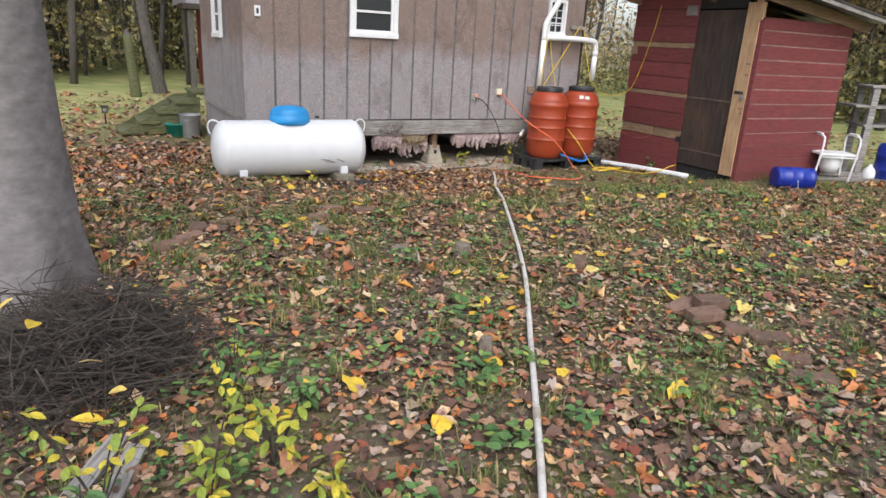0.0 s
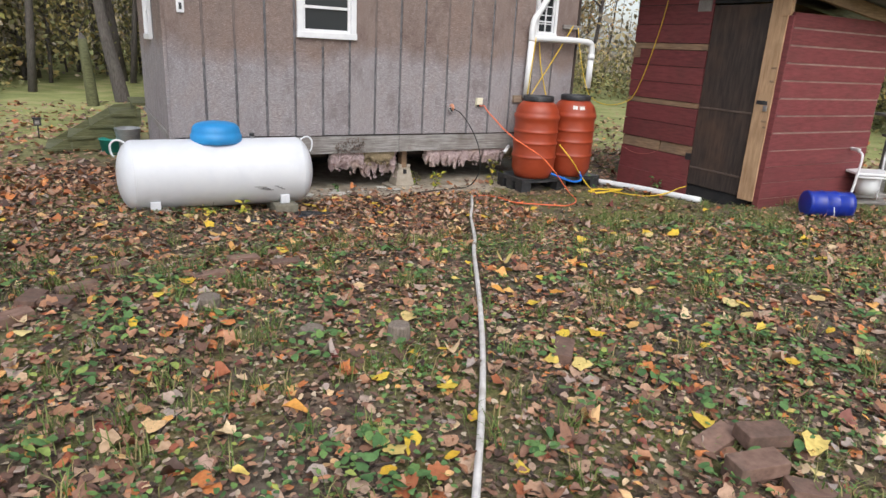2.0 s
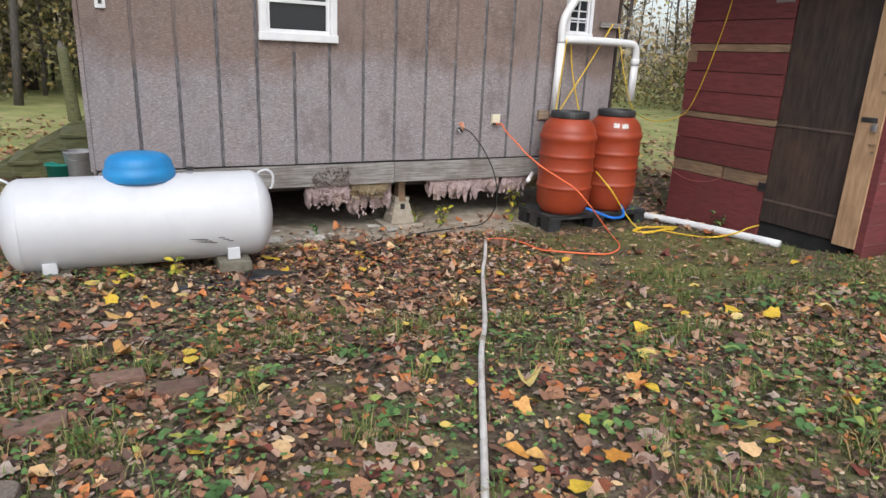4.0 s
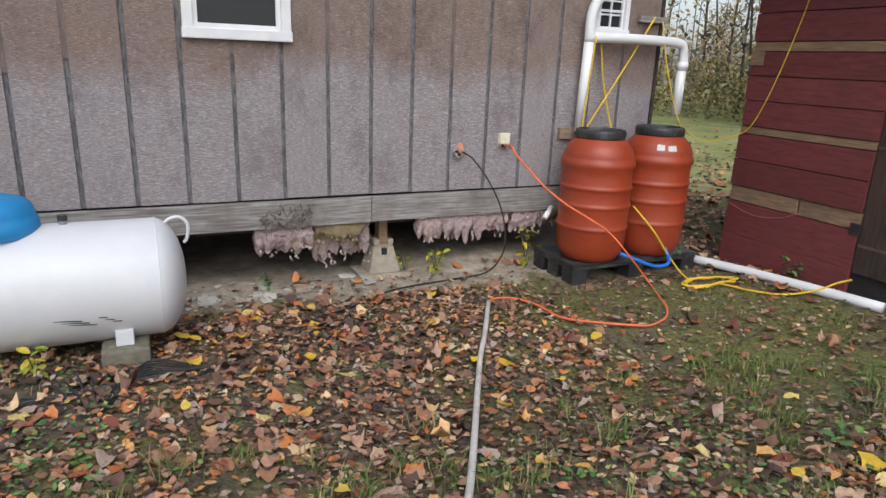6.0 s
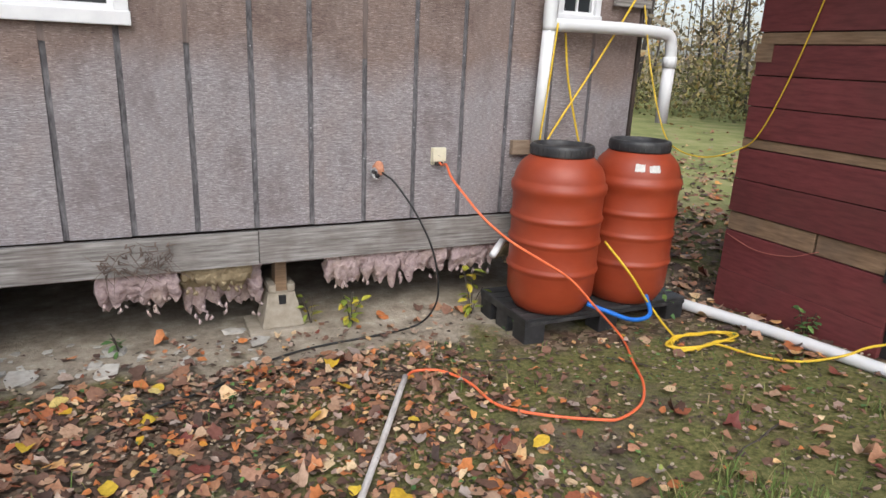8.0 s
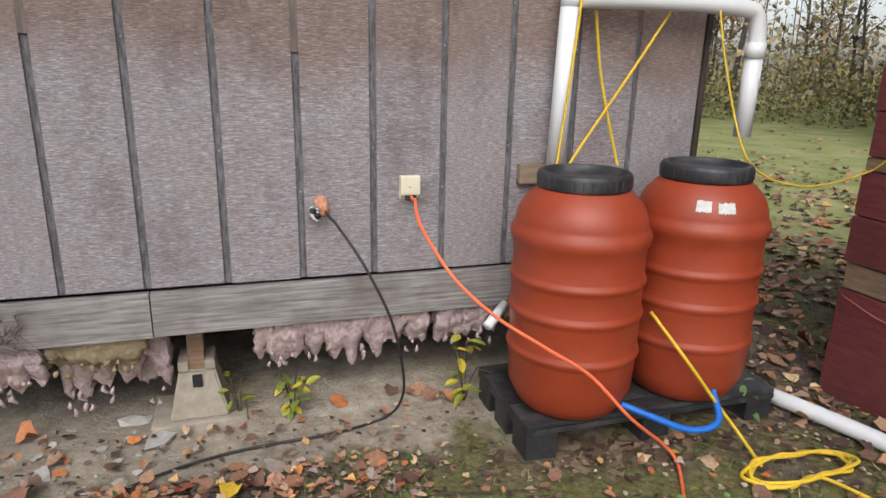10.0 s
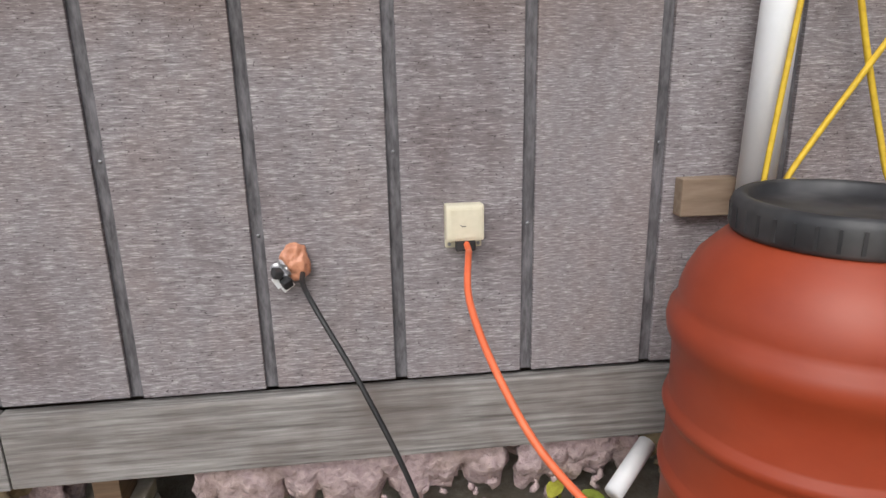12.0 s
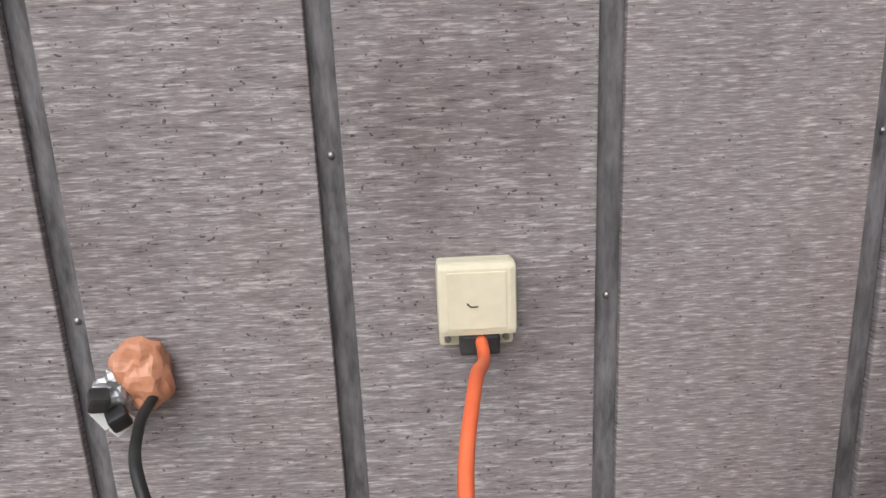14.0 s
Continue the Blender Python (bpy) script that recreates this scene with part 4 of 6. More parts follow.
tank = thing("propane_tank", "white horizontal propane tank with a blue dome lid", "tank", (TX, TY, TZ))
prof = []
L, ED = 0.86, 0.15
for i in range(13):
    a = math.pi / 2 * i / 12
    prof.append((TR * math.sin(a) ** 0.9 if i else 0, -L + ED * (1 - math.cos(a))))
prof += [(TR, -0.4), (TR, 0.0), (TR, 0.4)]
for i in range(12, -1, -1):
    a = math.pi / 2 * i / 12
    prof.append((TR * math.sin(a) ** 0.9 if i else 0, L - ED * (1 - math.cos(a))))
bm = lathe(prof, 72)
bmesh.ops.rotate(bm, cent=(0, 0, 0), matrix=Matrix.Rotation(math.pi / 2, 3, "Y"), verts=bm.verts)
part("shell", bm, WHITE_STEEL, tank, smooth=True)
for sx in (-1, 1):
    w_ = 0.725
    part("weld_seam", (lambda b: (bmesh.ops.rotate(b, cent=(0, 0, 0), matrix=Matrix.Rotation(math.pi / 2, 3, "Y"), verts=b.verts), b)[-1])(lathe([(TR - 0.004, sx * w_ - 0.008), (TR + 0.0025, sx * w_), (TR - 0.004, sx * w_ + 0.008)], 64)), WHITE_STEEL, tank, smooth=True)
    part("lifting_lug", tubed(spline([(sx * 0.76, 0, TR - 0.035), (sx * 0.80, 0, TR - 0.004), (sx * 0.85, 0, TR + 0.0), (sx * 0.885, 0, TR - 0.04), (sx * 0.88, 0, TR - 0.11), (sx * 0.862, 0, TR - 0.14)], 5), 0.009, 8), WHITE_STEEL, tank, smooth=True)
dm = lathe([(0, 0.15), (0.06, 0.149), (0.12, 0.142), (0.165, 0.128), (0.19, 0.105), (0.2, 0.075), (0.203, 0.05), (0.212, 0.045), (0.213, 0.0), (0.2, -0.02), (0, -0.02)], 56)
bmesh.ops.transform(dm, matrix=Matrix.Translation((-0.01, 0, TR - 0.012)) @ Matrix.Diagonal((1.06, 0.95, 1.15, 1)), verts=dm.verts)
part("dome_lid", dm, BLUE_LID, tank, "bright blue plastic dome lid", True)
part("filler_valve", tubed([(0.31, 0, TR - 0.02), (0.31, 0, TR + 0.018)], 0.019, 14), STEEL, tank)
part("valve_cap", tubed([(0.31, 0, TR + 0.0182), (0.31, 0, TR + 0.045)], 0.023, 14), BLACK_PLASTIC, tank)
PAD_TOP = (-0.315, -0.325)
for sx in (-0.583, 0.543):
    for sy in (-1, 1):
        fz = PAD_TOP[sx > 0] - TZ
        leg = part("leg", boxed((sx - 0.042, sy * 0.235 - 0.03, fz + 0.002), (sx + 0.042, sy * 0.235 + 0.03, -0.19), 0.005), WHITE_STEEL, tank)
for x0, x1 in ((-0.03, 0.09), (0.16, 0.2)):
    b = bmesh.new()
    for k in range(3):
        a = radians(-18 - k * 3)
        xx = 0.28 + x0 + k * 0.03
        box(b, (-(x1 - x0) / 2, -0.0012, -0.003), ((x1 - x0) / 2, 0.0012, 0.003), 0, pose(xx + (x1 - x0) / 2, -(TR + 0.0005) * math.cos(a), (TR + 0.0005) * math.sin(a), -18, 6, 0))
    part("scuff_mark", b, BLACK_PLASTIC, tank, "dark scuff on the paint")
for sx in (-0.583, 0.543):
    x, y = TX + sx, TY - 0.06
    zt = PAD_TOP[sx > 0]
    solo("tank_pad", boxed((x - 0.11, y - 0.26, gz(x, y) - 0.08), (x + 0.11, y + 0.38, zt), 0.012), surface("mossy_block", (0.12, 0.11, 0.08), (0.24, 0.22, 0.17), 25, rough=0.95, bump=0.5, stain=(0.1, 0.09, 0.06), stain_amount=0.6, stain_scale=5), "mossy concrete block under a tank leg", "block", "tank pads")

# ---- the red shed ----
SX, SY0, SY1, SXB = 7.45, 4.86, 7.03, 9.25
shed = thing("shed", "small barn-red plank shed with a dark door and lean-to tin roof", "shed", (SX, SY0, 1.031 * gz(SX, SY0) - 0.072))
shed.scale = (1, 1, 1.031)
sz = gz(SX, SY0)


def sp(name, lo, hi, material, bevel=0.004, label="", parent=None):
    o_ = (SX, SY0, sz)
    return part(name, boxed([a - b for a, b in zip(lo, o_)], [a - b for a, b in zip(hi, o_)], bevel), material, parent or shed, label)


DY0, DY1, DZ0, DZ1 = 5.105, 5.86, -0.2, 1.78
fw = part("front_wall", boxed((0.02, DY1 - SY0, -0.2), (0.09, SY1 - SY0, 2.15), 0), DARK_WOOD, shed)
rng = random.Random(8)
zs = [-0.47, -0.12, 0.07]
rows = [(-0.47, -0.17, 0), (-0.17, 0.105, 0), (0.11, 0.235, 1), (0.24, 0.455, 0), (0.46, 0.66, 0), (0.665, 0.725, 1), (0.73, 0.925, 0), (0.93, 1.115, 0), (1.12, 1.3, 0), (1.305, 1.375, 1), (1.38, 1.585, 0), (1.59, 1.8, 0), (1.805, 2.0, 0)]
for z0, z1, raw in rows:
    ends = [DY1, SY1]
    if raw and z0 < 0.2:
        ends = [DY1, 6.37, SY1]
    for a, b in zip(ends, ends[1:]):
        jx = rng.uniform(-0.006, 0.004)
        sp("plank", (SX - (0.008 if raw else 0.016) + jx, a + rng.uniform(0.0, 0.004), z0 + 0.001), (SX + 0.019, b - rng.uniform(0, 0.02), z1 - 0.001), RAW_WOOD if raw else RED_PAINT, 0.005 if raw else 0.002, "bare brown plank" if raw else "", fw)
sp("end_block", (SX - 0.022, SY1 - 0.13, 1.2), (SX - 0.017, SY1 - 0.005, 1.31), RAW_WOOD, 0.001, "bare wood offcut")
sp("hinge", (SX - 0.025, DY1 - 0.02, 0.08), (SX - 0.017, DY1 + 0.06, 0.16), BLACK_PLASTIC, 0.002)
door = sp("door", (SX - 0.005, DY0 + 0.004, DZ0 + 0.01), (SX + 0.035, DY1 - 0.006, DZ1), DARK_WOOD, 0.006, "dark weathered wooden door")
for z in (0.0, 0.68):
    sp("door_rail", (SX - 0.012, DY0 + 0.01, z), (SX - 0.0055, DY1 - 0.012, z + 0.02), surface("worn_rail", (0.07, 0.05, 0.04), (0.14, 0.1, 0.08), 8, (1, 1, 5)), 0.002, "", door)
sp("door_post", (SX - 0.045, 4.905, -0.21), (SX + 0.045, 5.1, 1.86), FRESH_WOOD, 0.006, "pale new lumber post")
sp("upper_post", (SX - 0.06, 4.875, 1.66), (SX - 0.0455, 4.985, 2.3), FRESH_WOOD, 0.005, "pale lumber splice")
hasp = sp("hasp", (SX - 0.05, 4.945, 0.795), (SX - 0.0455, 5.075, 0.835), BLACK_PLASTIC, 0.001, "black steel hasp")
sp("padlock", (SX - 0.075, 4.93, 0.73), (SX - 0.051, 4.97, 0.79), STEEL, 0.005, "steel padlock", hasp)
for z, wd in ((1.15, 0.06), (1.02, 0.05), (0.62, 0.06), (0.56, 0.03)):
    sp("bracket", (SX - 0.0525, 4.915, z), (SX - 0.0455, 4.915 + wd, z + 0.02), RAW_WOOD, 0.001, "small wooden cleat")
# near-black strips paint the shade of the gaps above and below the door
sp("header", (SX - 0.01, DY0, 1.80), (SX + 0.04, SY1, 1.98), SHADE_BLACK, 0.003)
sp("header_scrap", (SX - 0.018, 5.89, 1.72), (SX - 0.011, 6.08, 1.84), GREY_WOOD, 0.002)
sp("threshold", (SX + 0.02, DY0 - 0.1, -0.36), (SX + 0.1, DY1, -0.19), SHADE_BLACK, 0.003)
solo("thin_wire", tubed(spline([(SX - 0.03, 7.0, 0.01), (SX - 0.035, 6.75, -0.04), (SX - 0.035, 6.5, -0.01), (SX - 0.022, 6.32, 0.07)], 5), 0.003, 6), surface("pink_wire", (0.4, 0.12, 0.1), (0.5, 0.18, 0.14), 30), "thin reddish wire on the shed planks", "wire", smooth=True)
# side wall
sw = part("side_wall", boxed((0.02, -0.0065, -0.2), (SXB - SX, 0.06, 1.68 - sz)), CHINK, shed)
pz_ = [-0.36, -0.17, 0.0, 0.17, 0.335, 0.52, 0.695, 0.87, 1.045, 1.215, 1.385, 1.55, 1.70]
for i, (a, b) in enumerate(zip(pz_, pz_[1:])):
    g_ = 0.008 if i > 3 else 0.003
    tilt = rng.uniform(-0.003, 0.003)
    sp("plank", (SX - 0.01, SY0 - 0.012 + tilt, a + g_), (SXB + rng.uniform(-0.02, 0.02), SY0 + 0.0195, b - g_), RED_PAINT, 0.003, "", sw)
sp("corner_trim", (SX - 0.03, SY0 - 0.018, -0.35), (SX - 0.0105, SY0 + 0.045, 1.66), RED_PAINT, 0.004)
sp("back_wall", (SXB - 0.05, SY0 + 0.061, -0.5), (SXB, SY1, 1.7), RED_PAINT, 0)
sp("far_wall", (SX + 0.091, SY1 - 0.05, -0.5), (SXB - 0.051, SY1, 1.9), RED_PAINT, 0)
# rafters and roof, falling away from the door
def slope_z(x):
    return 1.98 - 0.12 * (x - 7.6)
for y in (4.82, 5.62, 6.95):
    b = bmesh.new()
    vs = [b.verts.new((x - SX, y + dy - SY0, slope_z(x) + dz - sz)) for x in (7.15, 9.55) for dy in (0, 0.045) for dz in (-0.13, 0.0)]
    for q in ((0, 1, 3, 2), (4, 6, 7, 5), (0, 4, 5, 1), (2, 3, 7, 6), (1, 5, 7, 3), (0, 2, 6, 4)):
        b.faces.new([vs[i] for i in q])
    part("rafter", b, RAW_WOOD, shed, "brown rafter")
b = bmesh.new()
n = 80
top = []
for i in range(n + 1):
    y = 4.5 + (7.3 - 4.5) * i / n
    c = 0.008 * math.cos(2 * math.pi * y / 0.0762)
    top.append([b.verts.new((x - SX, y - SY0, slope_z(x) + 0.02 + c + dz - sz)) for x in (7.05, 9.7) for dz in (0, 0.003)])
for p, q in zip(top, top[1:]):
    b.faces.new((p[0], p[2], q[2], q[0]))
    b.faces.new((p[1], q[1], q[3], p[3]))
    b.faces.new((p[2], p[3], q[3], q[2]))
    b.faces.new((p[0], q[0], q[1], p[1]))
for p, fl in ((top[0], 1), (top[-1], 0)):
    b.faces.new((p[0], p[1], p[3], p[2]) if fl else (p[0], p[2], p[3], p[1]))
part("roof", b, TIN_ROOF, shed, "corrugated tin roof")
b = bmesh.new()
box(b, (7.1 - SX, 4.52 - SY0, -0.001), (9.65 - SX, 4.55 - SY0, 0.04))
for v in b.verts:
    v.co.z += slope_z(v.co.x + SX) - 0.035 - sz
part("fascia", b, GREY_WOOD, shed, "grey fascia board")

# ---- beside the shed ----
dr = thing("blue_drum", "blue plastic drum lying on its side in the leaves", "drum", (7.9, 4.38, gz(7.9, 4.38) + 0.138), turn=-28)
dr.scale = (0.94, 0.94, 0.94)
prof = [(0, -0.25), (0.12, -0.25), (0.14, -0.243), (0.145, -0.22), (0.137, -0.2), (0.14, -0.15), (0.147, -0.08), (0.152, -0.07), (0.147, -0.06), (0.147, 0.06), (0.152, 0.07), (0.147, 0.08), (0.142, 0.17), (0.137, 0.2), (0.147, 0.215), (0.148, 0.25), (0.136, 0.252), (0.13, 0.235), (0, 0.235)]
bm = lathe(prof, 40)
bmesh.ops.rotate(bm, cent=(0, 0, 0), matrix=Matrix.Rotation(math.pi / 2, 3, "Y"), verts=bm.verts)
part("body", bm, DRUM_BLUE, dr, smooth=True)
part("label_patch", boxed((0.05, -0.09, 0.118), (0.14, -0.04, 0.122)), surface("faded_blue_label", (0.08, 0.14, 0.4), (0.16, 0.22, 0.5), 30), dr, "faded label patch")
part("tie_wire", tubed(spline([(0.0, -0.15, 0.0), (0.02, -0.15, -0.09), (0.0, -0.14, -0.13)], 4), 0.004), WHITE_PLASTIC, dr)

WX, WY = 9.12, 4.67
wk = thing("bath_chair", "white metal bath chair frame standing by a plank shelf", "chair", (WX, WY, gz(WX, WY)), turn=-30)
for sx in (-0.24, 0.24):
    part("side_frame", tubed(spline([(sx - 0.06, -0.2, 0.0), (sx - 0.02, -0.19, 0.3), (sx, -0.18, 0.56), (sx + 0.0, -0.1, 0.62), (sx, 0.12, 0.62), (sx + 0.01, 0.19, 0.56), (sx + 0.03, 0.2, 0.3), (sx + 0.05, 0.22, 0.0)], 5), 0.014, 10), WHITE_PLASTIC, wk, smooth=True)
    part("arm_pad", boxed((sx - 0.02, -0.1, 0.632), (sx + 0.02, 0.1, 0.652), 0.008), WHITE_PLASTIC, wk)
part("seat", boxed((-0.25, -0.19, 0.36), (0.25, 0.19, 0.39), 0.012), WHITE_PLASTIC, wk)
part("front_bar", tubed([(-0.25, -0.185, 0.34), (0.25, -0.185, 0.34)], 0.011), WHITE_PLASTIC, wk, smooth=True)
part("bowl", lathe([(0, 0.12), (0.1, 0.12), (0.13, 0.2), (0.14, 0.355), (0.13, 0.355), (0, 0.3)], 24), WHITE_PLASTIC, wk, smooth=True)

x, y = 10.10, 4.62
sh = thing("plank_shelf", "grey weathered plank shelf frame with clutter", "shelf", (x, y, gz(x, y)), turn=-32)
for sx, sy in ((-0.3, -0.15), (-0.28, 0.25), (0.9, -0.15), (0.9, 0.25)):
    part("post", boxed((sx - 0.045, sy - 0.04, 0), (sx + 0.045, sy + 0.04, 1.25), 0.006), GREY_WOOD, sh)
for z in (1.25, 0.98, 0.72):
    part("shelf_board", boxed((-0.55 if z == 0.98 else -0.38, -0.2, z + 0.002), (1.0, 0.3, z + 0.035), 0.005), GREY_WOOD, sh)
part("skid", boxed((-0.9, -0.26, 0.0), (1.1, -0.19, 0.09), 0.01), GREY_WOOD, sh)
for i, (dx, dy, r, h) in enumerate(((-0.02, -0.62, 0.2, 0.52), (0.42, -0.5, 0.22, 0.6))):
    q = Matrix.Rotation(radians(-32), 4, "Z") @ Vector((dx + 0.1, dy + 0.35, 0))
    xx, yy = x + q.x, y + q.y
    bd = thing("blue_barrel", "upright dark blue plastic barrel beside the shelf", "barrel", (xx, yy, gz(xx, yy)), "blue barrels")
    part("body", lathe([(0, 0), (r * 0.9, 0), (r, 0.03), (r, h * 0.3), (r + 0.01, h * 0.33), (r, h * 0.36), (r, h * 0.66), (r + 0.01, h * 0.69), (r, h * 0.72), (r, h - 0.04), (r * 0.9, h), (0, h)], 32), DRUM_BLUE, bd, smooth=True)
    part("label_strip", boxed((-0.06, -r - 0.004, h * 0.5), (0.06, -r * 0.93, h * 0.54), 0.001), WHITE_PLASTIC, bd)
solo("white_jug", lathe([(0, 0), (0.08, 0), (0.09, 0.02), (0.09, 0.12), (0.06, 0.17), (0.025, 0.2), (0.025, 0.23), (0, 0.23)], 20), WHITE_PLASTIC, "white plastic jug on the ground by the shelf", "jug", smooth=True, at=pose(9.83, 4.51, gz(9.83, 4.51)))
solo("board", boxed((-0.7, -0.05, 0), (0.7, 0.05, 0.04), 0.005), GREY_WOOD, "grey board lying in the leaves", "board", at=pose(9.54, 4.46, gz(9.54, 4.46), 0, 0, -30))

# ---- behind the cabin ----
st = thing("steps", "mossy green wooden steps up to the cabin side", "steps", (0.56, 10.75, gz(0.56, 10.75) - 0.06))
b0 = gz(0.7, 10.4)
for i in range(5):
    z = 0.10 + 0.155 * i
    part("tread", boxed((0.28 * i - 0.03, -0.03, z), (0.28 * i + 0.29, 0.95, z + 0.04), 0.005), GREEN_WOOD, st)
    part("riser", boxed((0.28 * i, 0.0, z - 0.155 if i else 0.0), (0.28 * i + 0.03, 0.9, z - 0.001), 0), GREEN_WOOD, st)
for yy in (0.0, 0.88):
    b = bmesh.new()
    pts_ = [(-0.02, 0.0), (0.45, 0.0), (1.2, 0.45), (1.2, 0.68), (0.9, 0.65), (0.0, 0.12)]
    va = [b.verts.new((x_, yy + 0.002, z_)) for x_, z_ in pts_]
    vb = [b.verts.new((x_, yy + 0.042, z_)) for x_, z_ in pts_]
    b.faces.new(va)
    b.faces.new(vb[::-1])
    for i in range(len(va)):
        j = (i + 1) % len(va)
        b.faces.new((va[i], vb[i], vb[j], va[j]))
    part("stringer", b, GREEN_WOOD, st)
bu = thing("bucket", "grey metal bucket beside the steps", "bucket", (1.56, 10.55, gz(1.56, 10.55)))
part("body", lathe([(0, 0), (0.13, 0), (0.135, 0.01), (0.165, 0.36), (0.172, 0.365), (0.172, 0.375), (0.16, 0.375), (0.13, 0.03), (0, 0.03)], 32), GALV, bu, smooth=True)
part("bail", tubed(spline([(0.17, 0, 0.34), (0.12, -0.13, 0.3), (0, -0.19, 0.28), (-0.12, -0.13, 0.3), (-0.17, 0, 0.34)], 5), 0.004), STEEL, bu, smooth=True)
solo("teal_tub", lathe([(0, 0), (0.14, 0), (0.17, 0.2), (0.18, 0.2), (0.18, 0.21), (0.16, 0.21), (0, 0.03)], 28), TEAL, "teal plastic tub by the steps", "tub", smooth=True, at=pose(1.36, 10.62, gz(1.36, 10.62)))
la = thing("solar_lamp", "small black garden stake lamp", "lamp", (0.39, 12.30, gz(0.39, 12.30)))
part("stake", tubed([(0, 0, 0), (0, 0, 0.2)], 0.01), BLACK_PLASTIC, la)
part("head", boxed((-0.05, -0.05, 0.2), (0.05, 0.05, 0.3), 0.006), BLACK_PLASTIC, la)
part("cap", boxed((-0.065, -0.065, 0.3005), (0.065, 0.065, 0.318), 0.004), BLACK_PLASTIC, la)
part("window_panel", boxed((-0.03, -0.056, 0.22), (0.03, -0.0505, 0.285), 0.001), GREY_WOOD, la)

# an outbuilding beyond, seen past the corner
ob_ = thing("outbuilding", "distant grey outbuilding on posts with a red lower wall", "outbuilding", (4.2, 19.5, gz(4.2, 19.5)))
part("upper_wall", boxed((-1.4, 0, 2.35), (3.0, 3, 5.0)), BARN_GREY, ob_)
part("lower_wall", boxed((-0.75, 1.2, 0.0), (3.0, 2.8, 2.348)), RUST, ob_, "red painted lower wall")
part("roof", boxed((-1.7, -0.3, 5.002), (3.2, 3.3, 5.12)), TIN_ROOF, ob_)
part("deck", boxed((-1.5, -0.1, 2.2), (-0.751, 1.1, 2.345)), DARK_WOOD, ob_)
for x_ in (-1.3, 2.8):
    part("post", boxed((x_ - 0.08, 0.02, 0), (x_ + 0.08, 0.18, 2.34)), BARK, ob_)

# ---- trees ----
def trunk_mesh(h, r, seed, limbs=7, lean=0.1, n=10, crown_start=0.35, twig=True):
    rng = random.Random(seed)
    b = bmesh.new()
    tips = []

    def wander(p, d, length, r0, r1, depth):
        pts, rad = [], []
        k = 7 if depth == 0 else 5
        for i in range(k + 1):
            pts.append(p.copy())
            rad.append(r0 + (r1 - r0) * i / k)
            d = (d + Vector((rng.uniform(-1, 1), rng.uniform(-1, 1), rng.uniform(-0.3, 0.6))) * (0.05 if depth == 0 else 0.22)).normalized()
            p = p + d * length / k
        tube(b, pts, rad, n if depth == 0 else 6 if depth == 1 else 4)
        return pts, rad

    flare = r * 1.35
    pts, rad = wander(Vector((0, 0, -0.15)), Vector((rng.uniform(-lean, lean), rng.uniform(-lean, lean), 1)).normalized(), h, flare, r * 0.18, 0)
    for i in range(limbs):
        t = crown_start + (1 - crown_start) * (i + rng.random()) / limbs
        f = t * (len(pts) - 1)
        j = min(int(f), len(pts) - 2)
        p = pts[j].lerp(pts[j + 1], f - j)
        a = rng.uniform(0, 2 * math.pi)
        ln = h * rng.uniform(0.18, 0.34) * (1.1 - 0.5 * t)
        lp, lr = wander(p, Vector((math.cos(a), math.sin(a), rng.uniform(0.3, 0.9))).normalized(), ln, rad[j] * 0.5, 0.012, 1)
        tips += lp[2:]
        if twig:
            for _ in range(4):
                q = lp[rng.randrange(1, len(lp))]
                tp, _r = wander(q, Vector((rng.uniform(-1, 1), rng.uniform(-1, 1), rng.uniform(0, 1))).normalized(), ln * rng.uniform(0.3, 0.6), 0.022, 0.006, 2)
                tips += tp[2:]
    return b, tips


def leaf_cloud(name, centres, count, spread, size, material, seed):
    rs = np.random.RandomState(seed)
    c = np.array([list(p) for p in centres])
    p = c[rs.randint(0, len(c), count)] + rs.normal(0, spread, (count, 3))
    a = rs.normal(0, 1, (count, 3))
    a /= np.linalg.norm(a, axis=1)[:, None]
    u = np.cross(a, rs.normal(0, 1, (count, 3)))
    u /= np.linalg.norm(u, axis=1)[:, None] + 1e-9
    s = (size * rs.uniform(0.6, 1.4, count))[:, None]
    v = np.stack([p - a * s, p + u * s * 0.55, p + a * s, p - u * s * 0.55], 1).reshape(-1, 3)
    f = np.arange(count * 4).reshape(-1, 4)
    return raw_mesh(name, v.tolist(), f.tolist(), material)


protos = []
for i, (h, r, limbs, leaves, mat_) in enumerate(((11, 0.1, 9, 3600, CROWN), (13, 0.12, 10, 4200, OLIVE), (9, 0.07, 8, 2200, CROWN), (12, 0.1, 12, 420, CROWN), (7, 0.05, 9, 3800, OLIVE))):
    t = thing("tree", ("bare-limbed tree with thin yellow autumn leaves", "olive autumn tree at the edge of the field", "slender young tree with sparse tan leaves", "almost bare grey tree with a few leaves", "bushy olive-yellow understorey tree")[i], "tree", (0, 0, 0), "woodland trees")
    b, tips = trunk_mesh(h, r, 20 + i, limbs, 0.08, 9, 0.12 if i == 4 else 0.25)
    part("trunk", b, BARK, t, smooth=True)
    part("crown", leaf_cloud("crown", tips, leaves, 0.45, 0.085, mat_, i), None, t)
    protos.append(t)
rng = random.Random(77)
spots = []
